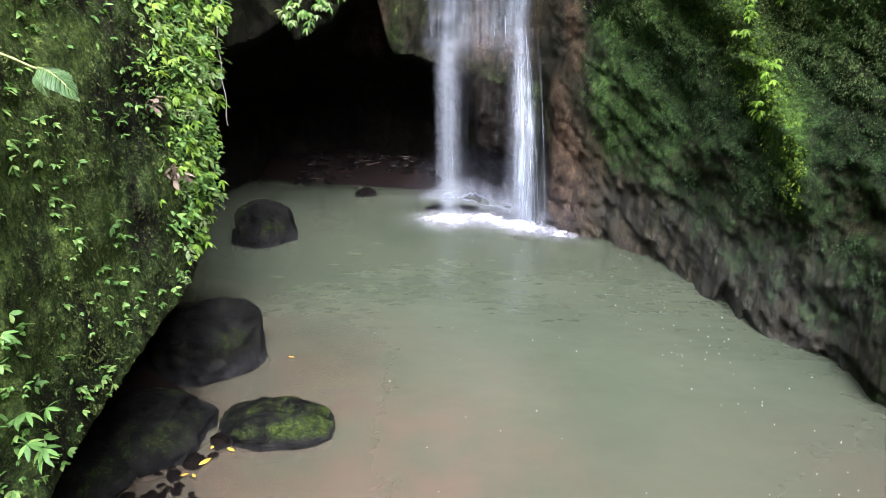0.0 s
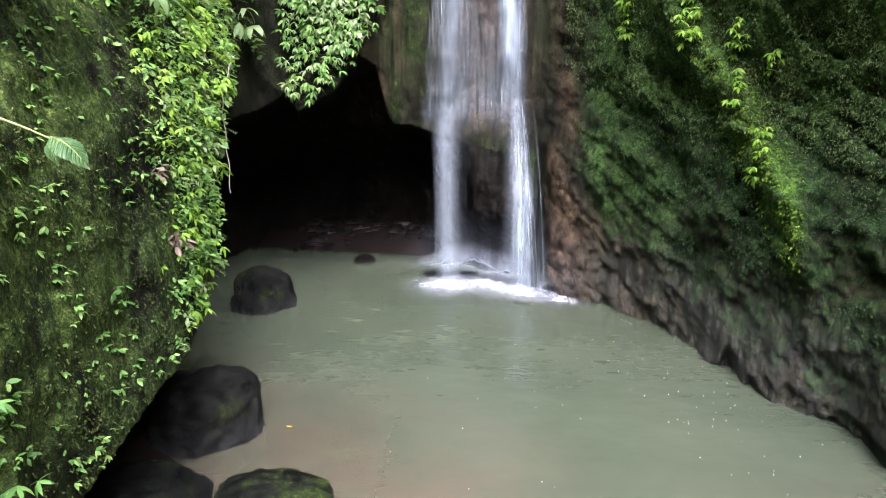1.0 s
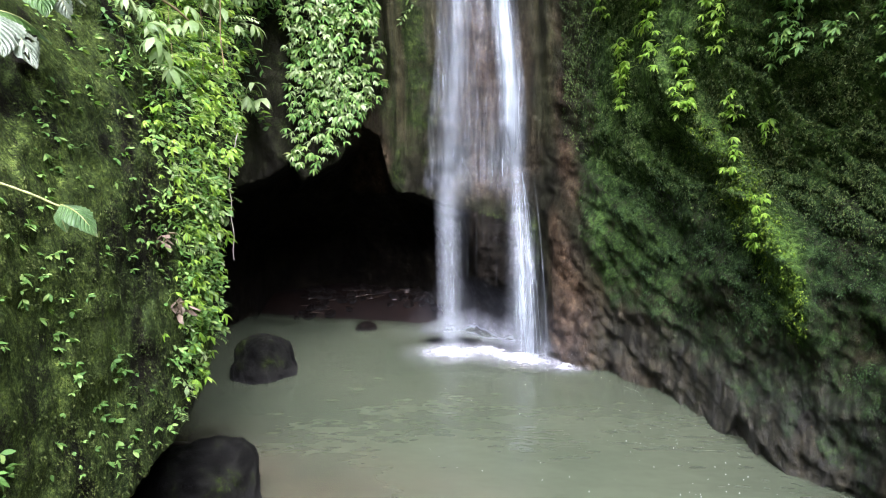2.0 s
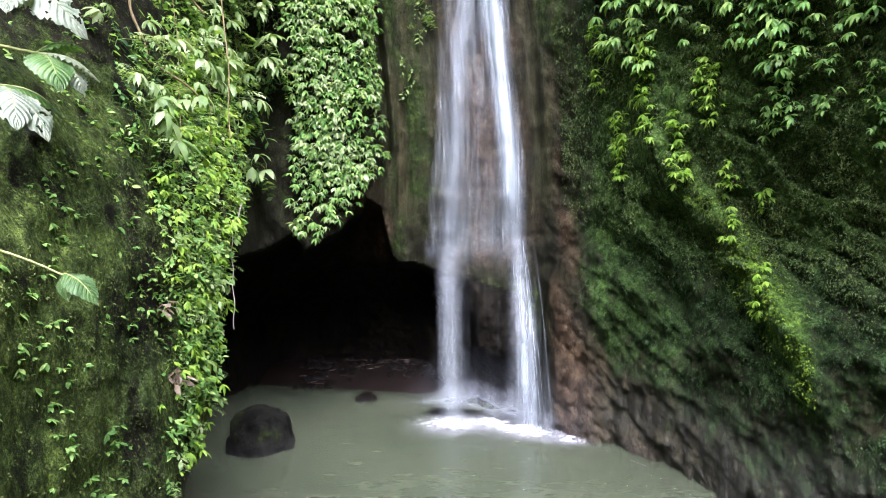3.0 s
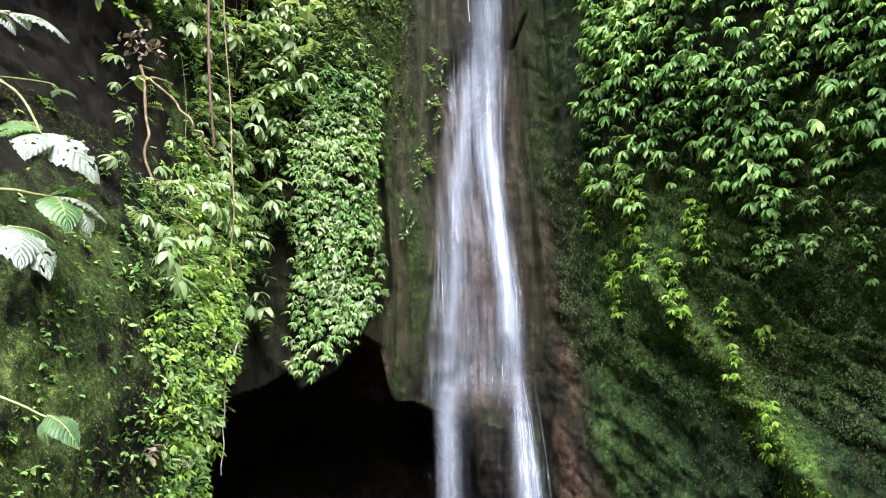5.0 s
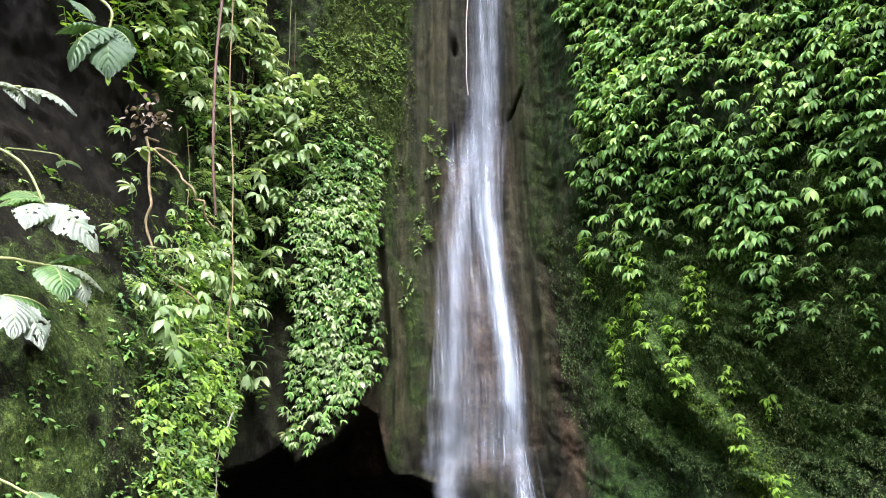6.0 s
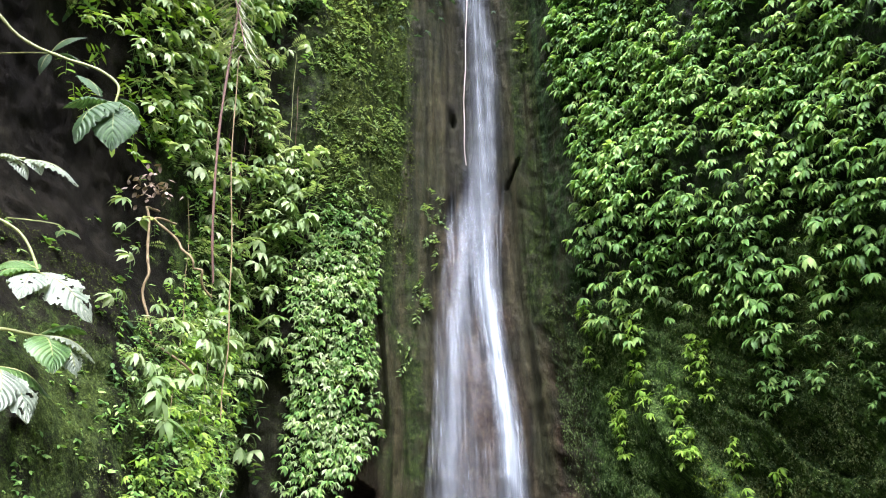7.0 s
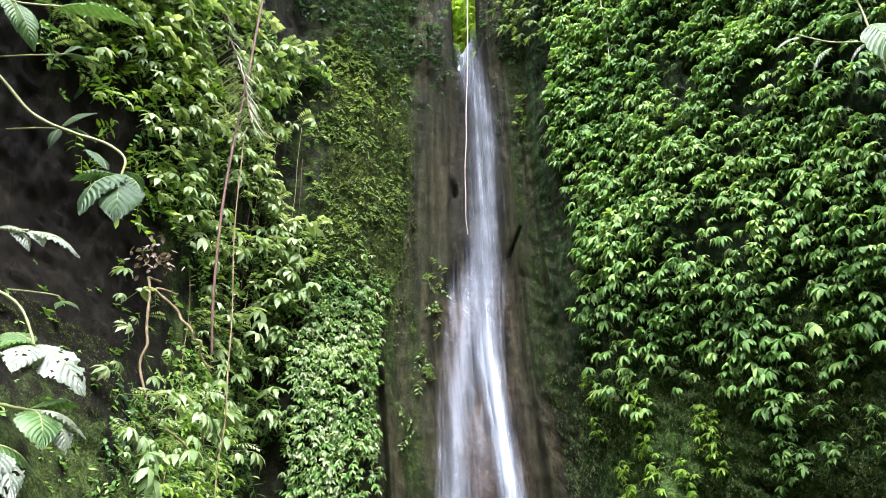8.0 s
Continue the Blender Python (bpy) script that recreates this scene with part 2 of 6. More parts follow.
def rock_material(name, dark, light, moss_lo=0.45, moss_hi=0.62, wet=0.35, streak=(3.0, 0.35), streaky=0.6, cracked=0.0, gain=(1.0, 1.0, 1.0), bed_angle=0.0, bed_long=1.0, coarse=1.0, lift=(2.1, 2.0, 1.45)):
    m, n, l, p = material(name)
    co = world_coords(n, l)
    st = world_coords(n, l, streak[0], streak[0], streak[1])
    n1 = noise_node(n, l, 1.3, 7, 0.65, co)
    n2 = noise_node(n, l, 14.0 / coarse, 6, 0.7, co)
    n3 = noise_node(n, l, 1.6, 6, 0.6, st)
    rock = ramp(n, l, n1.outputs[0], (0.3, dark), (0.52, tuple(0.5 * (a + b) for a, b in zip(dark, light))), (0.72, light))
    rock = mix(n, l, streaky, rock, ramp(n, l, n3.outputs[0], (0.32, (0.22, 0.20, 0.18)), (0.66, (1.15, 1.15, 1.1))), 'MULTIPLY')
    rock = mix(n, l, 0.55, rock, ramp(n, l, n2.outputs[0], (0.3, (0.4, 0.4, 0.4)), (0.7, (1.0, 1.0, 1.0))), 'MULTIPLY')
    rot = n.new("ShaderNodeMapping")
    rot.inputs["Rotation"].default_value = (0, radians(-42), 0)
    rot.inputs["Scale"].default_value = (1.0, 1.0, 0.45)
    l.new(mix(n, l, 0.25, co, n1.outputs[1], 'ADD'), rot.inputs["Vector"])
    vor = n.new("ShaderNodeTexVoronoi")
    vor.feature = 'DISTANCE_TO_EDGE'
    vor.inputs["Scale"].default_value = 2.4
    l.new(rot.outputs[0], vor.inputs["Vector"])
    cracks = ramp(n, l, vor.outputs["Distance"], (0.0, (0.25, 0.25, 0.25)), (0.10, (1, 1, 1)))
    at = n.new("ShaderNodeAttribute")
    at.attribute_name = "moss"
    n4 = noise_node(n, l, 2.6, 10, 0.78, co)
    add = n.new("ShaderNodeMath")
    add.operation = 'ADD'
    l.new(at.outputs["Fac"], add.inputs[0])
    l.new(n4.outputs[0], add.inputs[1])
    n7 = noise_node(n, l, 75.0 / coarse, 5, 0.75, co)
    speck = n.new("ShaderNodeMath")
    speck.operation = 'MULTIPLY_ADD'
    l.new(n7.outputs[0], speck.inputs[0])
    speck.inputs[1].default_value = 0.5
    l.new(add.outputs[0], speck.inputs[2])
    fac = ramp(n, l, speck.outputs[0], (moss_lo + 0.40, (0, 0, 0)), (moss_hi + 0.34, (1, 1, 1)))
    n5 = noise_node(n, l, 30.0 / coarse, 6, 0.75, co)
    moss = ramp(n, l, n5.outputs[0], *((p_, tuple(g_ * c_ for g_, c_ in zip(gain, col))) for p_, col in ((0.3, (0.008, 0.014, 0.005)), (0.5, (0.023, 0.037, 0.010)), (0.72, (0.060, 0.086, 0.019)))))
    at3 = n.new("ShaderNodeAttribute")
    at3.attribute_name = "warm"
    ochre = ramp(n, l, n2.outputs[0], (0.28, (0.018, 0.013, 0.008)), (0.5, (0.062, 0.042, 0.024)), (0.72, (0.135, 0.098, 0.058)))
    rock = mix(n, l, at3.outputs["Fac"], rock, ochre)
    at4 = n.new("ShaderNodeAttribute")
    at4.attribute_name = "olive"
    film = ramp(n, l, n3.outputs[0], (0.28, (0.010, 0.012, 0.006)), (0.45, (0.028, 0.032, 0.013)), (0.58, (0.048, 0.047, 0.021)), (0.75, (0.074, 0.066, 0.032)))
    film = mix(n, l, 0.7, film, ramp(n, l, n2.outputs[0], (0.32, (0.45, 0.45, 0.45)), (0.68, (1.25, 1.25, 1.2))), 'MULTIPLY')
    rock = mix(n, l, at4.outputs["Fac"], rock, film)
    at2 = n.new("ShaderNodeAttribute")
    at2.attribute_name = "bright"
    moss = mix(n, l, at2.outputs["Fac"], moss, mix(n, l, 1.0, moss, lift, 'MULTIPLY'))
    moss = mix(n, l, 0.8, moss, ramp(n, l, n4.outputs[0], (0.36, (0.45, 0.42, 0.45)), (0.50, (0.95, 0.95, 0.95)), (0.66, (1.5, 1.45, 1.3))), 'MULTIPLY')
    moss = mix(n, l, 0.75, moss, ramp(n, l, n2.outputs[0], (0.34, (0.35, 0.35, 0.38)), (0.50, (0.95, 0.95, 0.95)), (0.66, (1.7, 1.65, 1.5))), 'MULTIPLY')
    skin = mix(n, l, fac, rock, moss)
    skin = mix(n, l, 0.8, skin, ramp(n, l, n7.outputs[0], (0.32, (0.30, 0.30, 0.32)), (0.50, (0.95, 0.95, 0.95)), (0.68, (1.8, 1.75, 1.65))), 'MULTIPLY')
    bedding = n.new("ShaderNodeMapping")
    bedding.inputs["Rotation"].default_value = (0, radians(-bed_angle), 0)
    bedding.inputs["Scale"].default_value = (1.0, 1.0, 1.0 / bed_long)
    l.new(co, bedding.inputs["Vector"])
    grain = bedding.outputs[0]
    n6 = noise_node(n, l, 5.0, 10, 0.72, grain)
    # bump hollows darker, ridges lighter: crevice shading put into the colour
    skin = mix(n, l, 0.85, skin, ramp(n, l, n6.outputs[0], (0.34, (0.30, 0.29, 0.29)), (0.46, (0.85, 0.85, 0.85)), (0.56, (1.08, 1.08, 1.08)), (0.70, (1.4, 1.38, 1.32))), 'MULTIPLY')
    l.new(mix(n, l, cracked, skin, cracks, 'MULTIPLY'), p.inputs["Base Color"])
    rr = n.new("ShaderNodeMapRange")
    l.new(n1.outputs[0], rr.inputs[0])
    rr.inputs[1].default_value, rr.inputs[2].default_value, rr.inputs[3].default_value, rr.inputs[4].default_value = 0.3, 0.7, wet, 0.9
    rmix = n.new("ShaderNodeMath")
    rmix.operation = 'MAXIMUM'
    l.new(rr.outputs[0], rmix.inputs[0])
    l.new(fac, rmix.inputs[1])
    l.new(rmix.outputs[0], p.inputs["Roughness"])
    wat = n.new("ShaderNodeAttribute")
    wat.attribute_name = "wet"
    sp = n.new("ShaderNodeMath")
    sp.operation = 'MULTIPLY_ADD'
    l.new(wat.outputs["Fac"], sp.inputs[0])
    sp.inputs[1].default_value, sp.inputs[2].default_value = 0.36, 0.06
    l.new(sp.outputs[0], p.inputs["Specular IOR Level"])
    b1, b2 = n.new("ShaderNodeBump"), n.new("ShaderNodeBump")
    b1.inputs["Strength"].default_value, b1.inputs["Distance"].default_value = 1.0, 0.16
    b2.inputs["Strength"].default_value, b2.inputs["Distance"].default_value = 1.0, 0.04
    hsum = n.new("ShaderNodeMath")
    hsum.operation = 'MULTIPLY_ADD'
    l.new(cracks, hsum.inputs[0])
    hsum.inputs[1].default_value = 0.35 * cracked
    l.new(n6.outputs[0], hsum.inputs[2])
    l.new(hsum.outputs[0], b1.inputs["Height"])
    l.new(mix(n, l, 0.5, n5.outputs[0], n7.outputs[0]), b2.inputs["Height"])
    l.new(b1.outputs[0], b2.inputs["Normal"])
    l.new(b2.outputs[0], p.inputs["Normal"])
    return m


ROCK_LEFT = rock_material("mossy_rock", (0.010, 0.0092, 0.0065), (0.043, 0.040, 0.026), 0.42, 0.62, 0.6, gain=(2.15, 2.15, 2.4), bed_angle=70, bed_long=1.8)
ROCK_RIGHT = rock_material("wet_mossy_rock", (0.014, 0.0135, 0.0095), (0.066, 0.060, 0.039), 0.40, 0.62, 0.25, cracked=0.3, gain=(1.05, 1.28, 1.55), bed_angle=42, bed_long=3.2, coarse=2.4, lift=(3.4, 3.4, 2.0))
ROCK_CHUTE = rock_material("wet_fluted_rock", (0.010, 0.0092, 0.0055), (0.052, 0.056, 0.030), 0.42, 0.70, 0.45, (2.2, 0.16), 0.6, bed_angle=0, bed_long=3.5, coarse=2.2)
# darker rock colours: the gloom of the cave is put into them
ROCK_CAVE = rock_material("shaded_cave_rock", (0.0065, 0.006, 0.0048), (0.027, 0.023, 0.015), 0.75, 0.95, 0.5, coarse=2.2)


def mesh_object(name, verts, faces, mat, smooth_shade=True):
    me = bpy.data.meshes.new(name)
    me.from_pydata(verts.tolist() if hasattr(verts, "tolist") else verts, [], faces.tolist() if hasattr(faces, "tolist") else faces)
    me.materials.append(mat)
    if smooth_shade:
        me.polygons.foreach_set("use_smooth", np.ones(len(me.polygons), bool))
    me.update()
    return new(name, me)


# ================= cliffs =================
TOP = 23.0
AZ = np.unique(np.concatenate([np.arange(-180, -46, 3.0), np.arange(-46, 49.9, 0.18), np.arange(50, 180.1, 3.0)]))
ZS = np.concatenate([np.arange(-1.4, 19.0, 0.05), np.arange(19.0, TOP + 0.01, 0.5)])
GA, GZ = np.meshgrid(AZ, ZS, indexing="ij")
GR = surface(GA, GZ)
GP = stand(GA, GZ, GR).reshape(-1, 3)


def moss_amount(az, z):
    """How mossy the wall is, how bright the moss, how ochre the bare rock, and how wet."""
    right = smooth(az, 11, 15) * (0.10 + 0.08 * smooth(z, 0.8, 2.5))
    left = (1 - smooth(az, -20, -17)) * (0.14 + 0.06 * vnoise(az * 0.25, z * 0.7, 0 * az, 211) + 0.12 * vnoise(az * 1.2, z * 3.0, 0 * az, 213))
    left = left - 0.30 * (1 - smooth(az, -27, -24)) * smooth(z, 4.6, 6.0) * (1 - smooth(z, 9.5, 11))
    step = 2.2 * smooth(z, 9, 13)
    mossy_back = (1 - smooth(az, -3.4 + step, -2.6 + step)) * smooth(az, -18, -12) * (0.06 + 0.16 * smooth(z, 8.5, 10))
    pillar = smooth(az, -4.4, -3.8) * (1 - smooth(az, -1.5, 0.5)) * (0.10 + 0.20 * vnoise(az * 0.9, z * 0.35, 0 * az, 231))
    chute = -0.12 * smooth(az, 0, 3) * (1 - smooth(az, 8.5, 9.5)) - 0.10 * (1 - smooth(z, 3, 4.5)) * smooth(az, -5, -4) * (1 - smooth(az, 9, 10))
    strip = (0.24 + 0.16 * vnoise(az * 0.7, z * 0.5, 0 * az, 233)) * smooth(az, 9.3, 10.2) * (1 - smooth(az, 12, 14)) * smooth(z, 6, 8)
    top = curve(az, (10, 4.4), (12, 3.2), (14, 2.0), (16, 1.2), (20, 0.75), (25, 0.55), (32, 0.5), (40, 0.3))
    low = 1 - smooth(z + 0.35 * vnoise(az * 0.9, z * 2.0, 0 * az, 241), 0.45 * top, top)
    bare = -0.45 * low * smooth(az, 9, 11) * (1 - smooth(az, 30, 40))
    bright = np.exp(-((z - (4.5 - 0.26 * (az - 20.7))) / 0.55) ** 2) * smooth(az, 19, 23) * (1 - smooth(az, 29.5, 31))
    bright = np.maximum(bright, 0.22 * np.exp(-(((az - 16) / 4) ** 2 + ((z - 2.4) / 1.0) ** 2)))
    # moss dims towards the lip: shade near the underside put into the colour
    bright = np.maximum(bright, 0.5 * (1 - smooth(az, -21, -19)) * (1 - smooth(z, 4.6, 6.0)) * smooth(vnoise(az * 0.35, z * 0.9, 0 * az, 221) + 0.5 * vnoise(az * 1.1, z * 2.6, 0 * az, 223), -0.7, 0.5) * smooth(z - left_lip(az), 0.1, 0.9))
    bright = np.maximum(bright, 0.8 * smooth(az - left_edge(z), -4.5, -1.0) * (az < left_edge(z) + 0.5) * (1 - smooth(z, 3.5, 4.5)) * smooth(vnoise(az * 0.9, z * 2.2, 0 * az, 261), -0.5, 0.4))
    bright = np.maximum(bright, 0.5 * smooth(az, 12, 16) * smooth(z, 2.9, 3.8) * (1 - smooth(z, 6, 7.5)))
    bright = np.maximum(bright, 0.40 * smooth(az, -11, -9) * (1 - smooth(az, -2.5, -1)) * smooth(z, 9, 11))
    warm = 1.5 * smooth(az, 9.6, 10.6) * (1 - smooth(az, 16, 24)) * low
    warm = np.maximum(warm, 1.0 * np.exp(-((az - (10.6 + 0.5 * (5.2 - z))) / 0.9) ** 2) * smooth(z, 2.0, 3.2) * (1 - smooth(z, 5.8, 7.5)))
    warm = np.maximum(warm, 1.3 * smooth(az, -8, -6.5) * (1 - smooth(az, -4.5, -3.5)) * (1 - smooth(z, 4.4, 5.0)) * smooth(z, 2.8, 3.2))
    warm = np.maximum(warm, 1.3 * np.exp(-((az - 5) / 4.0) ** 2) * (1 - smooth(z, 9, 12)) * smooth(z, 2.7, 3.3))
    warm = warm * np.clip(0.5 + 0.6 * vnoise(az * 0.8, z * 1.6, 0 * az, 201), 0, 1)
    wet = np.maximum(smooth(az, 9, 10.5) * (1 - smooth(az, 34, 40)) * (1 - smooth(z, 0.5, 1.6)), 0.5 * np.exp(-((az - 4.5) / 4.5) ** 2) * smooth(z, 2.4, 3.0))
    behind = 0.42 * smooth(az, 1.5, 3.5) * (1 - smooth(az, 8.5, 10)) * smooth(z, 0.6, 1.6) * (1 - smooth(z, 2.4, 3.0))
    wet = wet * (1 - 0.75 * smooth(z, 7, 10))
    bare_lane = np.exp(-((az - curve(z, (3, 3.5), (9, 5.2), (14, 6.2), (18, 6.0))) / curve(z, (3, 4.2), (9, 3.6), (14, 2.6), (18, 1.6))) ** 4)
    olive = smooth(az, -5.5, -4) * (1 - smooth(az, 14, 16)) * smooth(z, 3.4, 4.6) * (1 - bare_lane)
    olive = olive * np.clip(0.75 + 0.55 * vnoise(az * 0.55, z * 0.22, 0 * az, 251) + 0.3 * vnoise(az * 1.7, z * 0.6, 0 * az, 253), 0, 1)
    olive = np.maximum(olive, 0.65 * smooth(az, 12, 15) * (1 - smooth(az, 44, 48)) * (1 - smooth(z, 2.5, 4.0)))
    return behind + right + left + mossy_back + pillar + chute + strip + bare + 0.35 * bright, bright, warm, wet, olive


def cliff_piece(name, mask, mat, label):
    na, nz = GA.shape
    idx = np.arange(na * nz).reshape(na, nz)
    quads = np.stack([idx[:-1, :-1], idx[1:, :-1], idx[1:, 1:], idx[:-1, 1:]], -1)[mask]
    used, inv = np.unique(quads.ravel(), return_inverse=True)
    v = GP[used]
    ob = mesh_object(name, v, inv.reshape(-1, 4)[:, ::-1], mat)
    m, b, o, wet, olive = moss_amount(GA.ravel()[used], GZ.ravel()[used])
    for nm, val in (("moss", m), ("bright", b), ("warm", o), ("wet", wet), ("olive", olive)):
        at = ob.data.attributes.new(nm, 'FLOAT', 'POINT')
        at.data.foreach_set("value", val.astype(np.float32))
    return tagged(ob, label, "cliff", kind="structure")


CA, CZ = 0.5 * (GA[:-1, :-1] + GA[1:, 1:]), 0.5 * (GZ[:-1, :-1] + GZ[1:, 1:])
is_left = (CA < left_edge(CZ)) & (CA > -78)
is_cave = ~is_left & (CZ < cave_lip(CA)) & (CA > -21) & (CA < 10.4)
is_back = ~is_left & ~is_cave & (CA > -21) & (CA < 12.5)
is_right = (CA >= 12.5) & (CA < 78) | ((CA >= 10.4) & (CA < 12.5) & (CZ < 2.2))
is_back &= ~is_right
is_rest = ~(is_left | is_cave | is_back | is_right)
cliff_piece("cliff_left", is_left, ROCK_LEFT, "mossy overhanging rock buttress with small plants")
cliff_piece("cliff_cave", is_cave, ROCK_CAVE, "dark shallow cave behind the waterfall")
cliff_piece("cliff_waterfall", is_back, ROCK_CHUTE, "wet brown fluted rock face behind the waterfall")
cliff_piece("cliff_right", is_right, ROCK_RIGHT, "dark wet mossy rock wall with slanting ledges")
# unseen walls, added to close the gorge and hold back low skylight
cliff_piece("cliff_behind", is_rest, ROCK_LEFT, "unseen rock walls of the gorge downstream, sloped to limit the skylight")

# ================= ground over the gorge, pool bed, water =================
def ground_material():
    m, n, l, p = material("forest_floor")
    co = world_coords(n, l)
    n1 = noise_node(n, l, 0.6, 8, 0.7, co)
    l.new(ramp(n, l, n1.outputs[0], (0.3, (0.02, 0.03, 0.01)), (0.7, (0.07, 0.09, 0.03))), p.inputs["Base Color"])
    p.inputs["Roughness"].default_value = 0.95
    return m


def plateau():
    az = np.radians(AZ)
    rim = GR[:, -1]
    rows = [rim]
    for r in (0.5, 2, 6, 15, 40, 120, 400, 1500):
        rows.append(rim + r)
    R = np.stack(rows, 1)
    Z = TOP + np.stack([np.zeros_like(rim)] + [0.5 + 0 * rim + fbm(rim + r, AZ * 0.2, 0 * rim, 3, 77) * min(r, 12) * 0.2 + min(r, 40) * 0.12 for r in (0.5, 2, 6, 15, 40, 120, 400, 1500)], 1)
    na, nr = R.shape
    az = az[:, None] + np.radians(swing(np.array(TOP)))
    v = np.stack([R * np.sin(az), R * np.cos(az), Z + higher(AZ, TOP + 0 * AZ)[:, None]], -1).reshape(-1, 3)
    idx = np.arange(na * nr).reshape(na, nr)
    q = np.stack([idx[:-1, :-1], idx[1:, :-1], idx[1:, 1:], idx[:-1, 1:]], -1).reshape(-1, 4)
    ob = mesh_object("ground", v, q[:, ::-1], ground_material())
    tagged(ob, "leaf-littered forest ground on top of the cliffs", "ground", kind="structure")


plateau()


def bed_height(x, y):
    """Bed of the pool and stream: a shallow shelf on the near left, deep under the fall, a bank inside the cave."""
    d = -0.75 + 0.52 * smooth(-x + 0.9, 0.0, 2.4) * (1 - smooth(y, 6, 9.5)) + 0.42 * (1 - smooth(y, 3.0, 6.5)) * (1 - 0.9 * smooth(-x + 0.9, 0.0, 2.4))
    d = d + 0.14 * smooth(x, 1.6, 3.6) * (1 - smooth(y, 5.0, 8.5))
    d = d + 1.15 * smooth(y + 0.25 * (x + 3), 13.3, 16.2) * (1 - smooth(x, -0.5, 1.0))
    d = d + 0.5 * smooth(-x, 2.2, 3.2) * (1 - smooth(y, 8, 9.5))
    return d + 0.08 * fbm(x * 0.9, y * 0.9, 0 * x, 4, 91)


def bed_material():
    m, n, l, p = material("wet_sand")
    co = world_coords(n, l)
    n1 = noise_node(n, l, 1.1, 7, 0.65, co)
    n2 = noise_node(n, l, 40, 4, 0.7, co)
    c = ramp(n, l, n1.outputs[0], (0.3, (0.035, 0.025, 0.016)), (0.55, (0.10, 0.070, 0.043)), (0.75, (0.15, 0.112, 0.074)))
    c = mix(n, l, 0.5, c, ramp(n, l, n2.outputs[0], (0.35, (0.4, 0.4, 0.4)), (0.65, (1, 1, 1))), 'MULTIPLY')
    # brown litter, with the shade of cave and overhang put into the colour
    dimming = n.new("ShaderNodeAttribute")
    dimming.attribute_name = "litter_shade"
    c = mix(n, l, dimming.outputs["Fac"], c, mix(n, l, 1.0, c, (0.07, 0.045, 0.032), 'MULTIPLY'))
    l.new(c, p.inputs["Base Color"])
    p.inputs["Roughness"].default_value = 0.75
    p.inputs["Specular IOR Level"].default_value = 0.15
    b = n.new("ShaderNodeBump")
    b.inputs["Strength"].default_value, b.inputs["Distance"].default_value = 0.6, 0.02
    l.new(n2.outputs[0], b.inputs["Height"])
    l.new(b.outputs[0], p.inputs["Normal"])
    return m


def grid_sheet(name, xs, ys, height, mat):
    X, Y = np.meshgrid(xs, ys, indexing="ij")
    Z = height(X, Y)
    nx, ny = X.shape
    idx = np.arange(nx * ny).reshape(nx, ny)
    q = np.stack([idx[:-1, :-1], idx[1:, :-1], idx[1:, 1:], idx[:-1, 1:]], -1).reshape(-1, 4)
    return mesh_object(name, np.stack([X, Y, Z], -1).reshape(-1, 3), q, mat)


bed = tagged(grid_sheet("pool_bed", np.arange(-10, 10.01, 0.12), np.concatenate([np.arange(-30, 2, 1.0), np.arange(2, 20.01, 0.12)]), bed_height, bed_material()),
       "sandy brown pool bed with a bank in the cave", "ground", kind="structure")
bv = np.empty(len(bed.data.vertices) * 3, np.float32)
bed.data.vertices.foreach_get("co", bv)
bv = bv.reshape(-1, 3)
# mask of the shaded floor: inside the cave and under the left overhang
bed.data.attributes.new("litter_shade", 'FLOAT', 'POINT').data.foreach_set("value", np.maximum(smooth(bv[:, 1], 12.5, 14), smooth(-bv[:, 0], 2.0, 2.5)).astype(np.float32))


def water_material():
    m, n, l, p = material("murky_water")
    co = world_coords(n, l)
    n1 = noise_node(n, l, 0.5, 5, 0.6, co)
    silt = n.new("ShaderNodeAttribute")
    silt.attribute_name = "silt"
    n9 = noise_node(n, l, 0.9, 5, 0.65, co)
    sf = ramp(n, l, n9.outputs[0], (0.34, (0.25, 0.25, 0.25)), (0.60, (1, 1, 1)))
    sf = mix(n, l, 1.0, sf, silt.outputs["Fac"], 'MULTIPLY')
    base = ramp(n, l, n1.outputs[0], (0.3, (0.046, 0.058, 0.035)), (0.7, (0.064, 0.076, 0.046)))
    l.new(mix(n, l, sf, base, (0.088, 0.070, 0.046)), p.inputs["Base Color"])
    p.inputs["Roughness"].default_value = 0.2
    p.inputs["IOR"].default_value = 1.33
    wv = world_coords(n, l, 1.0, 1.5, 1.0)
    n2 = noise_node(n, l, 1.9, 2, 0.5, wv)
    b = n.new("ShaderNodeBump")
    b.inputs["Strength"].default_value, b.inputs["Distance"].default_value = 0.32, 0.06
    l.new(n2.outputs[0], b.inputs["Height"])
    l.new(b.outputs[0], p.inputs["Normal"])
    tr = n.new("ShaderNodeBsdfTransparent")
    tr.inputs[0].default_value = (0.72, 0.72, 0.62, 1)
    mx = n.new("ShaderNodeMixShader")
    at = n.new("ShaderNodeAttribute")
    at.attribute_name = "clear"
    l.new(at.outputs["Fac"], mx.inputs[0])
    l.new(p.outputs[0], mx.inputs[1])
    l.new(tr.outputs[0], mx.inputs[2])
    l.new(mx.outputs[0], n["Material Output"].inputs[0])
    return m


def ripples(x, y):
    d = np.hypot(x - 1.0, y - 12.0)
    return 0.011 * fbm(x * 1.1, y * 1.6, 0 * x, 3, 131) + 0.010 * np.exp(-d / 2.0) * fbm(x * 3, y * 3, 0 * x, 3, 141)


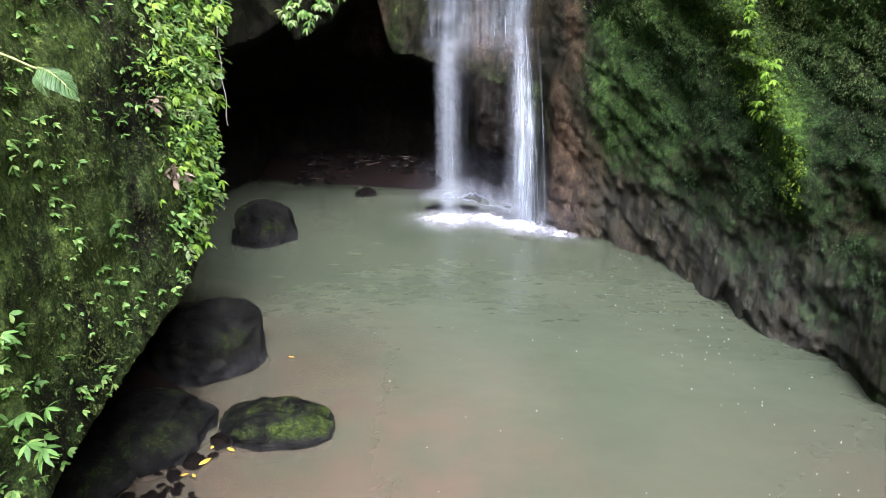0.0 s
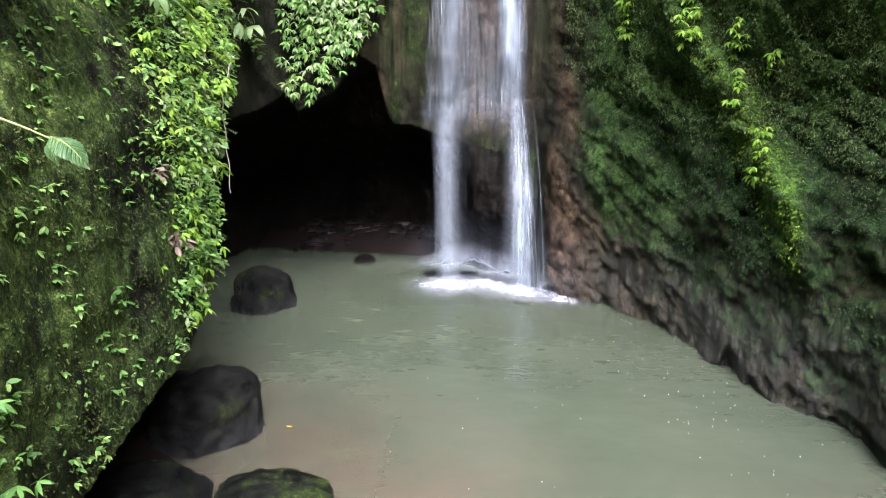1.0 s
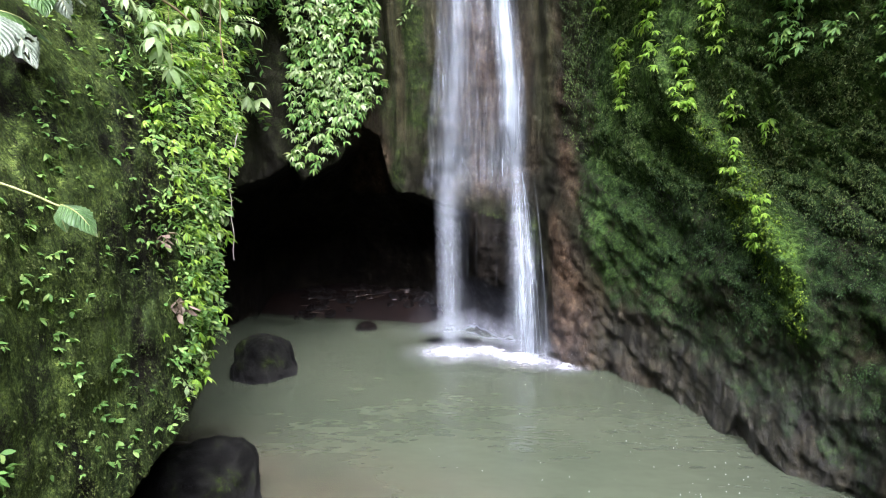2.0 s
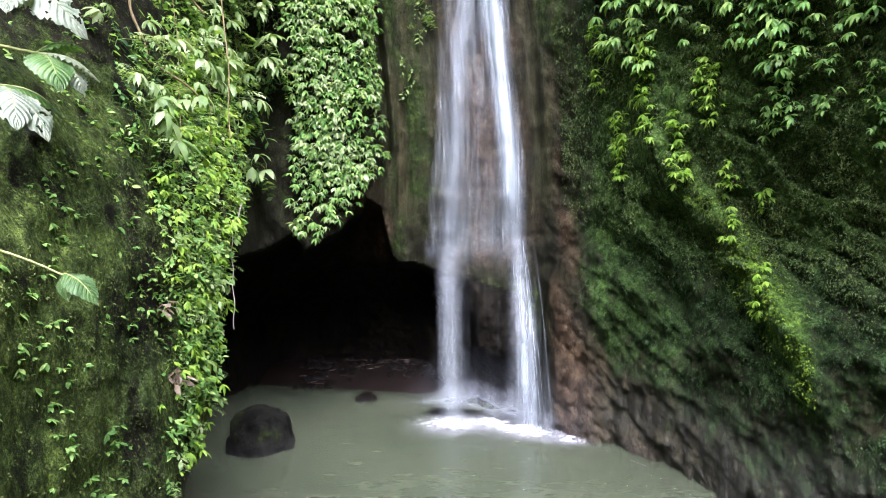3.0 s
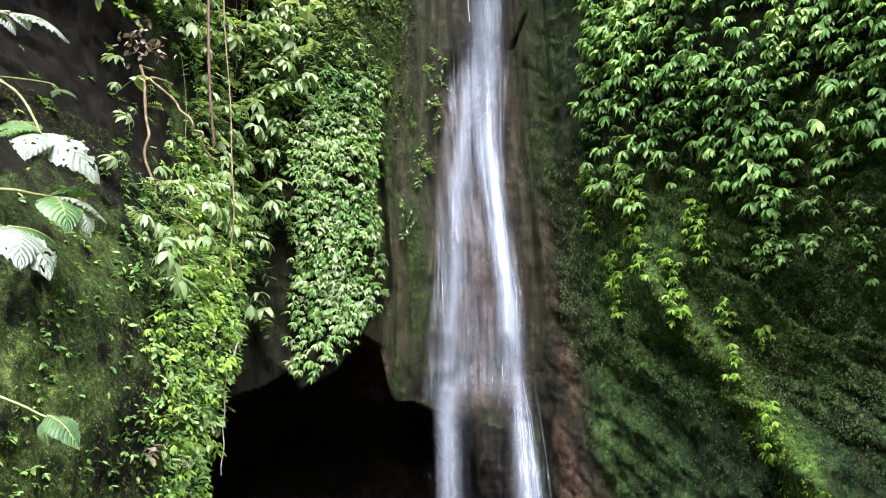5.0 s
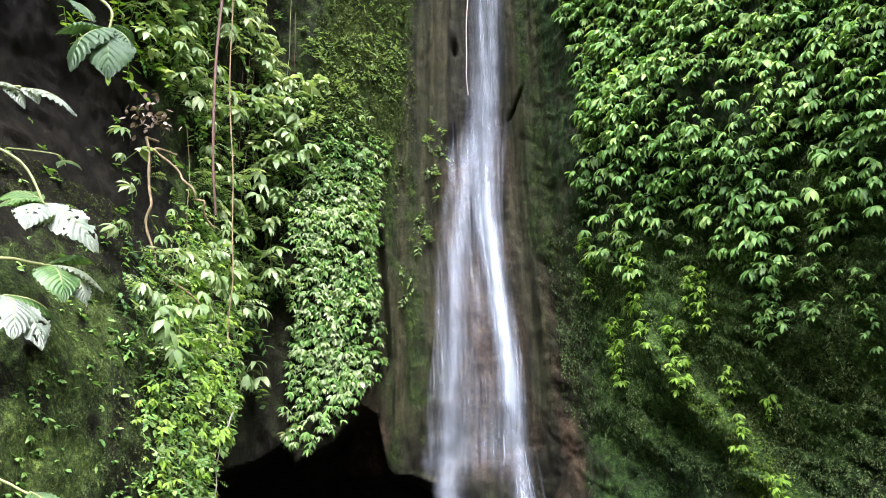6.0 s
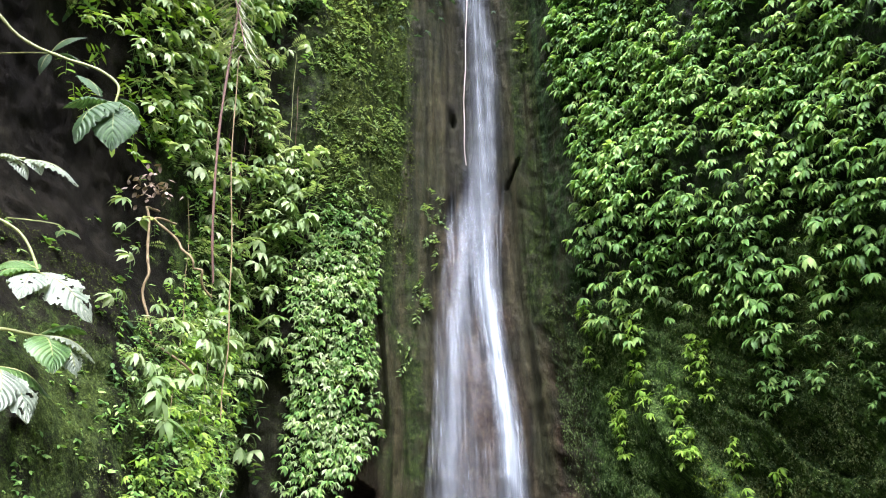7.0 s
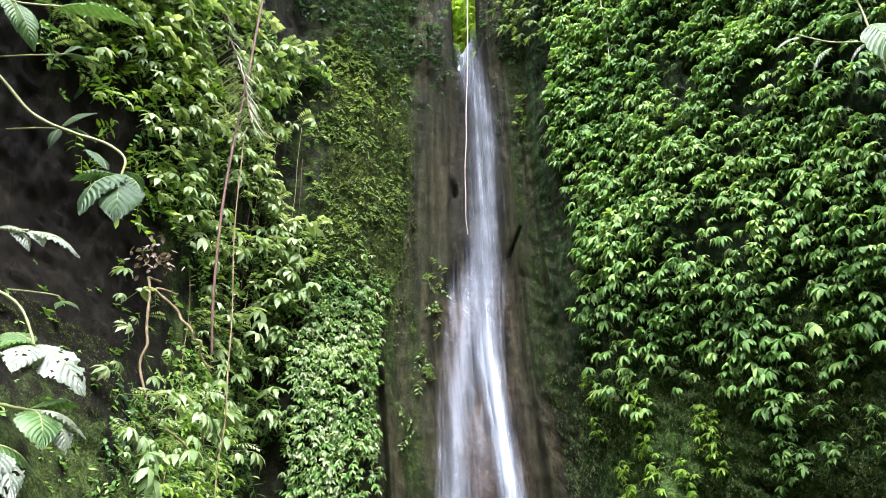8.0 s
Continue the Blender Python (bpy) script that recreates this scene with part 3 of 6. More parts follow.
pool = tagged(grid_sheet("pool_water", np.arange(-8, 8.01, 0.10), np.concatenate([np.arange(-30, 1.5, 1.0), np.arange(1.5, 18.01, 0.10)]), ripples, water_material()),
       "murky grey-green pool water with small ripples", "water", kind="structure")
wv_ = np.empty(len(pool.data.vertices) * 3, np.float32)
pool.data.vertices.foreach_get("co", wv_)
wv_ = wv_.reshape(-1, 3).astype(float)
pool.data.attributes.new("clear", 'FLOAT', 'POINT').data.foreach_set("value", (0.03 + 0.62 * np.exp(np.minimum(bed_height(wv_[:, 0], wv_[:, 1]), 0) / 0.22)).astype(np.float32))

near_bank = (1 - smooth(wv_[:, 1] + 0.5 * wv_[:, 0], 4.2, 8.0)) * (1 - smooth(wv_[:, 0], 0.2, 2.2)) + 0.45 * (1 - smooth(wv_[:, 1], 3.6, 6.2)) * smooth(wv_[:, 0], 1.2, 3.0) + 0.35 * (1 - smooth(wv_[:, 1], 3.2, 5.0))
pool.data.attributes.new("silt", 'FLOAT', 'POINT').data.foreach_set("value", np.clip(near_bank, 0, 1).astype(np.float32))

# ================= boulders =================
def boulder_mesh(name, sx, sy, sz, seed, mat, detail=5, green=0.0):
    bm = bmesh.new()
    bmesh.ops.create_icosphere(bm, subdivisions=detail, radius=1.0)
    co = np.array([v.co[:] for v in bm.verts])
    d = 1 + 0.34 * fbm(co[:, 0] * 1.1, co[:, 1] * 1.1, co[:, 2] * 1.1, 3, seed) + 0.06 * fbm(co[:, 0] * 3, co[:, 1] * 3, co[:, 2] * 3, 4, seed + 5, ridged=True) + 0.035 * fbm(co[:, 0] * 8, co[:, 1] * 11, co[:, 2] * 11, 2, seed + 9)
    co = np.sign(co) * np.abs(co) ** 0.88 * d[:, None] * (sx, sy, sz)
    for v, c in zip(bm.verts, co):
        v.co = c
    me = bpy.data.meshes.new(name)
    bm.to_mesh(me)
    bm.free()
    me.materials.append(mat)
    me.polygons.foreach_set("use_smooth", np.ones(len(me.polygons), bool))
    z = co[:, 2] / sz
    for nm, val in (("moss", (0.24 + green) * smooth(z, -0.1, 0.5) - 0.13), ("bright", (0.15 + 4 * green) * smooth(z, 0.2, 0.6)), ("warm", 0 * z), ("olive", 0 * z), ("wet", 1 - smooth(z, -0.3, 0.5))):
        at = me.attributes.new(nm, 'FLOAT', 'POINT')
        at.data.foreach_set("value", val.astype(np.float32))
    return me


BOULDER_ROCK = rock_material("boulder_rock", (0.0056, 0.006, 0.0057), (0.036, 0.037, 0.031), 0.50, 0.66, 0.3)
for x, y, z, sx, sy, sz, turn, seed, lab in (
    (-1.52, 5.12, 0.0, 0.50, 0.32, 0.26, 6, 3, "low grey boulder with green moss on its flank, in shallow water"),
    (-2.55, 6.45, 0.05, 0.62, 0.62, 0.62, 20, 8, "large dark mossy boulder under the overhang"),
    (-2.62, 5.00, 0.05, 0.50, 0.45, 0.36, -10, 13, "dark wet boulder in the shade of the overhang"),
    (-3.05, 4.35, 0.0, 0.55, 0.45, 0.30, 30, 17, "dark wet boulder in the shade of the overhang"),
    (-3.05, 10.75, 0.0, 0.52, 0.45, 0.62, 10, 21, "dark pointed boulder standing at the cave mouth"),
):
    tagged(new("boulder", boulder_mesh("boulder", sx, sy, sz, seed, BOULDER_ROCK, 5, 0.06 if seed == 3 else 0.0)), lab, "boulder", "boulders").matrix_world = pose(x, y, z, 0, 0, turn)

# ================= foliage =================
def leaf_material(name, dark, mid, light, gloss=0.5, glow=0.45, sheen=0.28):
    m, n, l, p = material(name)
    geo = n.new("ShaderNodeNewGeometry")
    inf = n.new("ShaderNodeObjectInfo")
    add = n.new("ShaderNodeMath")
    add.operation = 'ADD'
    l.new(geo.outputs["Random Per Island"], add.inputs[0])
    l.new(inf.outputs["Random"], add.inputs[1])
    fr = n.new("ShaderNodeMath")
    fr.operation = 'FRACT'
    l.new(add.outputs[0], fr.inputs[0])
    co = world_coords(n, l)
    n1 = noise_node(n, l, 0.7, 3, 0.5, co)
    n2 = noise_node(n, l, 25.0, 4, 0.6, co)
    a2 = n.new("ShaderNodeMath")
    a2.operation = 'MULTIPLY_ADD'
    l.new(fr.outputs[0], a2.inputs[0])
    a2.inputs[1].default_value = 0.55
    l.new(n1.outputs[0], a2.inputs[2])
    c = ramp(n, l, a2.outputs[0], (0.35, dark), (0.75, mid), (1.1, light))
    c = mix(n, l, 0.35, c, ramp(n, l, n2.outputs[0], (0.3, (0.55, 0.55, 0.5)), (0.65, (1, 1, 1))), 'MULTIPLY')
    l.new(c, p.inputs["Base Color"])
    p.inputs["Roughness"].default_value = gloss
    p.inputs["Specular IOR Level"].default_value = sheen
    tl = n.new("ShaderNodeBsdfTranslucent")
    l.new(mix(n, l, 1.0, c, (1.0, 1.0, 0.45), 'MULTIPLY'), tl.inputs[0])
    mx = n.new("ShaderNodeMixShader")
    mx.inputs[0].default_value = glow
    l.new(p.outputs[0], mx.inputs[1])
    l.new(tl.outputs[0], mx.inputs[2])
    l.new(mx.outputs[0], n["Material Output"].inputs[0])
    return m


LEAF_BRIGHT = leaf_material("fresh_leaf", (0.068, 0.155, 0.034), (0.155, 0.325, 0.072), (0.33, 0.50, 0.135))
LEAF_LIME = leaf_material("lime_leaf", (0.11, 0.23, 0.016), (0.19, 0.36, 0.03), (0.30, 0.46, 0.06))
LEAF_MID = leaf_material("green_leaf", (0.058, 0.115, 0.032), (0.125, 0.215, 0.062), (0.25, 0.345, 0.115))
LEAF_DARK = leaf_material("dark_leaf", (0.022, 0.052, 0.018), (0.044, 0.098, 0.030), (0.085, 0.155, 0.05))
# darker copy of the leaf green: shade at the rim is in its colour
LEAF_SHADE = leaf_material("shaded_leaf", (0.014, 0.034, 0.016), (0.030, 0.064, 0.029), (0.062, 0.11, 0.052))
# brightest leaf green: the sunlit look of the crest is put into the colour
LEAF_CREST = leaf_material("crest_leaf", (0.18, 0.38, 0.03), (0.32, 0.55, 0.05), (0.46, 0.68, 0.10), 0.42, 0.6)
LEAF_PALE = leaf_material("pale_leaf", (0.125, 0.215, 0.065), (0.255, 0.375, 0.14), (0.47, 0.57, 0.30), 0.40)
LEAF_TUFT = leaf_material("moss_tuft", (0.034, 0.062, 0.024), (0.078, 0.128, 0.044), (0.17, 0.23, 0.075), 0.85, 0.2, 0.04)
LEAF_MOSS = leaf_material("bright_moss_tuft", (0.028, 0.044, 0.013), (0.062, 0.088, 0.024), (0.125, 0.160, 0.046), 0.85, 0.2, 0.04)
LEAF_LIME_MOSS = leaf_material("lime_moss_tuft", (0.05, 0.10, 0.010), (0.11, 0.19, 0.018), (0.19, 0.28, 0.03), 0.85, 0.25, 0.04)
LEAF_DEAD = leaf_material("dead_leaf", (0.07, 0.05, 0.03), (0.19, 0.145, 0.10), (0.38, 0.31, 0.23), 0.7, 0.2)


def leaflet(length, width, turn, up, droop, base=(0, 0, 0), segs=3, fold=0.25, roll=0.0):
    """One pointed leaf: verts and triangles. Local axes: x sideways, y out from the wall, z up. turn: degrees from y; up: first slope; droop: how far it bends down."""
    t = radians(turn)
    d, side = np.array([math.sin(t), math.cos(t), 0.0]), np.array([math.cos(t), -math.sin(t), 0.0])
    pts, p = [], np.array(base, float)
    verts, tris = [p.copy()], []
    step = length / (segs + 1)
    for k in range(1, segs + 2):
        a = radians(up - droop * (k - 0.5) / (segs + 1))
        fwd = d * math.cos(a) + np.array([0, 0, 1.0]) * math.sin(a)
        nrm = -d * math.sin(a) + np.array([0, 0, 1.0]) * math.cos(a)
        p = p + fwd * step
        if k <= segs:
            w = width * 0.5 * (math.sin(math.pi * (k / (segs + 1)) ** 0.8)) ** 0.8
            s2 = side * math.cos(roll) + nrm * math.sin(roll)
            verts += [p - s2 * w - nrm * w * fold, p.copy(), p + s2 * w - nrm * w * fold]
        else:
            verts.append(p.copy())
    tris += [(0, 1, 2), (0, 2, 3)]
    for k in range(segs - 1):
        o = 1 + 3 * k
        tris += [(o, o + 3, o + 4), (o, o + 4, o + 1), (o + 1, o + 4, o + 5), (o + 1, o + 5, o + 2)]
    o, e = 1 + 3 * (segs - 1), len(verts) - 1
    tris += [(o, e, o + 1), (o + 1, e, o + 2)]
    return np.array(verts), np.array(tris)


def gather(pieces):
    vs, ts, n = [], [], 0
    for v, t in pieces:
        vs.append(v)
        ts.append(t + n)
        n += len(v)
    return np.concatenate(vs), np.concatenate(ts)


def stalk(a, b, r):
    """A thin three-sided stalk from a to b."""
    a, b = np.array(a, float), np.array(b, float)
    d = (b - a) / np.linalg.norm(b - a)
    u = np.cross(d, (0.3, 0.2, 1.0))
    u /= np.linalg.norm(u)
    w = np.cross(d, u)
    ring = [u * math.cos(q) + w * math.sin(q) for q in (0, 2.1, 4.2)]
    v = np.array([a + r * c for c in ring] + [b + 0.7 * r * c for c in ring])
    return v, np.array([(0, 1, 4), (0, 4, 3), (1, 2, 5), (1, 5, 4), (2, 0, 3), (2, 3, 5)])


def palmate(rng, n=6, size=1.0, fan=105, droop=75, slim=(0.24, 0.33), segs=2):
    """A hand of drooping leaflets on a stalk: unit size is about 0.4 m across."""
    hub = np.array([0, 0.20, 0.05]) * size
    out = [stalk((0, -0.05, -0.02), hub, 0.006 * size)]
    for k in range(n):
        turn = -fan + 2 * fan * (k + 0.5) / n + rng.uniform(-9, 9)
        ln = size * (0.31 - 0.08 * abs(turn) / 110) * rng.uniform(0.85, 1.15)
        out.append(leaflet(ln, ln * rng.uniform(*slim), turn, rng.uniform(-28, 8), droop * rng.uniform(0.7, 1.0), hub, segs, 0.25, rng.uniform(-0.25, 0.25)))
    return gather(out)


def sprig(rng, n=5, size=1.0, hang=0.3):
    """A short shoot with single leaves on both sides."""
    out = []
    tip = np.array([0, 0.16, -hang]) * size
    out.append(stalk((0, -0.05, 0.02), tip, 0.005 * size))
    for k in range(n):
        f = (k + 0.4) / n
        ln = size * rng.uniform(0.13, 0.20)
        out.append(leaflet(ln, ln * rng.uniform(0.36, 0.52), (-1) ** k * rng.uniform(35, 80), rng.uniform(-30, 15), rng.uniform(30, 70), tip * f, 2, 0.2, rng.uniform(-0.4, 0.4)))
    return gather(out)


def rosette(rng, n=4, size=1.0):
    """A small ground plant: a few leaves out of one point."""
    return gather([leaflet(size * rng.uniform(0.10, 0.17), size * rng.uniform(0.045, 0.07), rng.uniform(-110, 110), rng.uniform(-30, 30), rng.uniform(30, 80), (0, 0, 0), 2, 0.25, rng.uniform(-0.4, 0.4))
                   for _ in range(n)])


def frond(rng, n=11, size=1.0, droop=70):
    """A fern frond with paired pinnae."""
    out, p, prev = [], np.zeros(3), np.zeros(3)
    step = 0.5 * size / n
    for k in range(n):
        a = radians(30 - droop * k / n)
        p = p + np.array([0, math.cos(a), math.sin(a)]) * step
        ln = size * 0.17 * math.sin(math.pi * (0.15 + 0.85 * (1 - k / n)) ** 0.9) ** 0.7
        for sgn in (-1, 1):
            out.append(leaflet(ln, size * 0.034, sgn * rng.uniform(60, 75), rng.uniform(-5, 10), 35, p, 1, 0.1))
    out.append(stalk((0, -0.05, 0), p, 0.004 * size))
    return gather(out)


def tuft(rng, size=1.0, n=4):
    """A pinch of tiny moss leaves, each a bent blade of two triangles."""
    out = []
    for _ in range(n):
        q, e = rng.uniform(-1.7, 1.7), rng.uniform(-0.9, 0.4)
        ln, w = size * rng.uniform(0.05, 0.11), size * rng.uniform(0.011, 0.020)
        b = np.array([rng.uniform(-0.06, 0.06), 0, rng.uniform(-0.06, 0.06)]) * size
        d = np.array([math.sin(q), math.cos(q), 0.0])
        mid = b + 0.55 * ln * (d * math.cos(e) + np.array([0, 0, math.sin(e)])) + np.array([0, 0, 0.25 * ln])
        side = w * np.array([d[1], -d[0], rng.uniform(-0.5, 0.5)])
        tip = b + ln * (d * math.cos(e) + np.array([0, 0, math.sin(e)])) - np.array([0, 0, 0.15 * ln])
        out.append((np.array([b, mid - side, mid + side, tip]), np.array([(0, 1, 2), (1, 3, 2)])))
    return gather(out)


def scatter(density, n, az0, az1, z0, z1, seed):
    rng = np.random.default_rng(seed)
    a, z = rng.uniform(az0, az1, n), rng.uniform(z0, z1, n)
    keep = rng.uniform(0, 1, n) < density(a, z)
    return a[keep], z[keep]


def wall_frames(az, z, rng, off=0.0, yaw=35, pitch=18, roll=18):
    """Places on the wall with turned axes: x sideways, y out of the wall, z up."""
    e = 0.9
    px = place(az + e, z) - place(az - e, z)
    out = np.stack([px[:, 1], -px[:, 0], 0 * az], 1)
    radial = -np.stack([np.sin(np.radians(az)), np.cos(np.radians(az)), 0 * az], 1)
    flip = np.sign((out * radial).sum(1, keepdims=True))
    out = out * flip
    out = out / np.maximum(np.linalg.norm(out, axis=1, keepdims=True), 1e-6) + 0.8 * radial
    ya = np.arctan2(out[:, 0], out[:, 1]) + np.radians(rng.normal(0, yaw, len(az)))
    y = np.stack([np.sin(ya), np.cos(ya), np.radians(rng.normal(0, pitch, len(az)))], 1)
    y /= np.linalg.norm(y, axis=1, keepdims=True)
    x = np.cross(y, np.array([0, 0, 1.0]))
    x /= np.linalg.norm(x, axis=1, keepdims=True)
    up = np.cross(x, y)
    r = np.radians(rng.normal(0, roll, len(az)))[:, None]
    x, up = x * np.cos(r) + up * np.sin(r), up * np.cos(r) - x * np.sin(r)
    return place(az, z, off), np.stack([x, y, up], 2)


def fast_mesh(name, v, t, mat):
    me = bpy.data.meshes.new(name)
    me.vertices.add(len(v))
    me.vertices.foreach_set("co", v.ravel().astype(np.float32))
    me.loops.add(3 * len(t))
    me.loops.foreach_set("vertex_index", t.ravel().astype(np.int32))
    me.polygons.add(len(t))
    me.polygons.foreach_set("loop_start", np.arange(0, 3 * len(t), 3, dtype=np.int32))
    me.polygons.foreach_set("use_smooth", np.ones(len(t), bool))
    me.materials.append(mat)
    me.update(calc_edges=True)
    me.validate()
    return me


def foliage(parent, name, make, az, z, mat, seed, size=(0.8, 1.25), off=0.0, single=0, variants=8, yaw=35, part_name="leaf", pitch=18, roll=18):
    """Plants on the wall: the first `single` of them as parts of their own, the rest as one mesh."""
    rng = np.random.default_rng(seed)
    kinds = [make(rng) for _ in range(variants)]
    pos, rot = wall_frames(az, z, rng, off, yaw, pitch, roll)
    sc = rng.uniform(*size, len(az)) * np.clip(np.hypot(pos[:, 0], pos[:, 1]) / 11.5, 0.45, 1.05)
    which = rng.integers(0, variants, len(az))
    if single:
        data = [fast_mesh(part_name, v, t, mat) for v, t in kinds]
        for k in range(min(single, len(az))):
            ob = new(part_name, data[which[k]])
            ob.parent = parent
            ob.matrix_world = Matrix.LocRotScale(Vector(pos[k]), Matrix(rot[k].tolist()).to_quaternion(), Vector((sc[k],) * 3))
    vs, ts, n = [], [], 0
    for q in range(variants):
        idx = np.nonzero((which == q) & (np.arange(len(az)) >= single))[0]
        if len(idx) == 0:
            continue
        v, t = kinds[q]
        w = np.einsum("nij,vj->nvi", rot[idx] * sc[idx, None, None], v) + pos[idx, None, :]
        vs.append(w.reshape(-1, 3))
        ts.append((t[None] + (np.arange(len(idx)) * len(v))[:, None, None]).reshape(-1, 3) + n)
        n += len(idx) * len(v)
    if vs:
        ob = new(name, fast_mesh(name, np.concatenate(vs), np.concatenate(ts), mat))
        ob.parent = parent
        tagged(ob, kind="stuff")
    return len(az)


def patches(az, z, freq, seed, lo, hi):
    return smooth(vnoise(az * freq * 0.2, z * freq, 0 * az, seed) + 0.5 * vnoise(az * freq * 0.45, z * freq * 2.1, 0 * az, seed + 3), lo, hi)


# ---- right-hand wall ----
def right_curtain(az, z):
    left = curve(z, (5, 16.7), (6.7, 15.2), (7.4, 14.6), (9.6, 16.0), (12.5, 14.6), (16, 16.2), (19, 15))
    foot = curve(az, (13, 7.5), (15, 6.7), (17.6, 5.9), (20, 6.2), (25, 6.0), (28.5, 5.4), (33, 5.5), (38, 5.45), (46, 5.2))
    return smooth(az, left - 0.3, left + 0.5) * smooth(z, foot - 0.1, foot + 0.5) * (0.25 + 0.75 * patches(az, z, 0.9, 5, -0.55, 0.15))


curtain = tagged(new("ivy_curtain"), "dense curtain of bright green hand-shaped leaves hanging down a cliff", "ivy")
a, z = scatter(right_curtain, 9000, 14, 50, 5.0, 19.5, 101)
foliage(curtain, "foliage", lambda r: palmate(r, r.integers(6, 9), 1.0, 100, 95, (0.22, 0.30)), a, z, LEAF_BRIGHT, 102, (0.45, 1.05), 0.10, single=280, variants=14, yaw=26, pitch=12, roll=11)
a, z = scatter(right_curtain, 3800, 14, 50, 5.0, 19.5, 103)
foliage(curtain, "foliage", lambda r: palmate(r, r.integers(5, 8), 1.0, 100, 95, (0.22, 0.30)), a, z, LEAF_MID, 104, (0.4, 0.9), -0.02, variants=14, yaw=26, pitch=12, roll=11)

for az0, ztop, zlow, wide, n in ((18.0, 6.6, 5.0, 0.8, 26), (16.1, 5.75, 4.5, 0.7, 24), (20.6, 5.5, 4.3, 0.9, 24), (24.6, 4.6, 3.5, 0.5, 12), (27.2, 4.3, 3.9, 0.4, 4),
                                 (26.9, 3.3, 2.55, 0.5, 12), (28.2, 6.0, 4.85, 2.0, 40), (23.2, 6.2, 5.1, 1.2, 20), (34.6, 5.5, 4.5, 1.0, 14), (31.5, 5.7, 5.0, 0.9, 10), (14.6, 7.2, 6.0, 0.5, 10)):
    rng = np.random.default_rng(int(az0 * 10))
    strand = tagged(new("ivy_strand"), "short strand of yellow-green leaves hanging on mossy rock", "ivy", "hanging ivy strands")
    n = int(1.7 * n)
    f = rng.uniform(0, 1, n)
    foliage(strand, "foliage", lambda r: palmate(r, 5, 0.6), az0 + wide * (1.1 - 0.6 * f) * rng.normal(0, 0.5, n), ztop + (zlow - ztop) * f, LEAF_LIME if az0 < 28 else LEAF_BRIGHT, int(az0 * 7), (0.7, 1.0), 0.06, single=n)

tufts = tagged(new("moss_tufts"), "dark green shaggy moss and tiny ferns on wet rock", "moss", kind="stuff")
a, z = scatter(
    lambda a, z: smooth(z - curve(a, (10, 4.0), (16, 3.0), (24, 2.5), (34, 2.2), (46, 2.0)), 0, 1.2) * (1 - smooth(z, 6.5, 8)) * (0.35 + 0.65 * patches(a, z, 1.3, 9, -0.4, 0.2)), 60000, 11, 48, 0.5, 8, 105)
foliage(tufts, "tuft", lambda r: tuft(r, 1.0), a, z, LEAF_TUFT, 106, (0.30, 0.65), 0.0)

a, z = scatter(lambda a, z: smooth(a, 12, 16) * smooth(z - curve(a, (12, 2.2), (16, 1.2), (24, 0.6), (46, 0.4)), 0, 0.8) * (1 - smooth(z, 3.0, 4.2)) * (0.1 + 0.9 * patches(a, z, 1.7, 17, -0.2, 0.4)), 24000, 12, 48, 0.4, 4.2, 115)
foliage(tufts, "tuft", lambda r: tuft(r, 1.0), a, z, LEAF_DARK, 116, (0.25, 0.55), 0.0)

a, z = scatter(lambda a, z: smooth(a, 20, 27) * smooth(z, 2.7, 3.6) * (1 - smooth(z, 6.0, 7.0)) * (0.3 + 0.7 * patches(a, z, 1.1, 19, -0.3, 0.3)), 14000, 16, 47, 2.6, 7, 107)
foliage(tufts, "tuft", lambda r: tuft(r, 1.0), a, z, LEAF_MOSS, 108, (0.4, 0.8), 0.01)

a, z = scatter(lambda a, z: np.exp(-((z - (4.5 - 0.26 * (a - 20.7))) / 0.42) ** 2) * smooth(a, 20, 23) * (1 - smooth(a, 30, 31)) * (0.35 + 0.65 * patches(a, z, 1.5, 29, -0.4, 0.2)), 5000, 20, 32, 1.5, 5.5, 109)
foliage(tufts, "tuft", lambda r: tuft(r, 0.8), a, z, LEAF_LIME_MOSS, 110, (0.6, 1.2), 0.01)

# ---- ivy column left of the fall ----
def ivy_column(az, z):
    right = curve(z, (3.6, -8.9), (4.6, -6.0), (5.2, -4.6), (6.6, -4.9), (8.7, -4.3), (9.5, -3.4), (10.5, -4))
    left = curve(z, (3, -12.6), (6, -12.6), (8.5, -12.0), (9.5, -9.6), (10.3, -8.5))
    return smooth(az, left - 0.3, left + 0.4) * (1 - smooth(az, right - 0.5, right + 0.2)) * smooth(z - cave_lip(az), 0.0, 0.5) * (1 - smooth(z, 8.6, 10.4)) * (0.45 + 0.55 * patches(az, z, 1.4, 15, -0.5, 0.0))


ivy = tagged(new("ivy_column"), "column of small light green leaves covering a rock pillar", "ivy")
a, z = scatter(ivy_column, 2600, -13.5, -3, 3.4, 10.4, 111)
foliage(ivy, "foliage", lambda r: palmate(r, r.integers(4, 7), 0.72, 95, 80), a, z, LEAF_BRIGHT, 112, (0.5, 0.85), 0.06, single=260)
a, z = scatter(ivy_column, 1900, -13.5, -3, 3.4, 10.4, 113)
foliage(ivy, "foliage", lambda r: palmate(r, r.integers(4, 7), 0.7, 95, 80), a, z, LEAF_PALE, 114, (0.45, 0.8), 0.10)

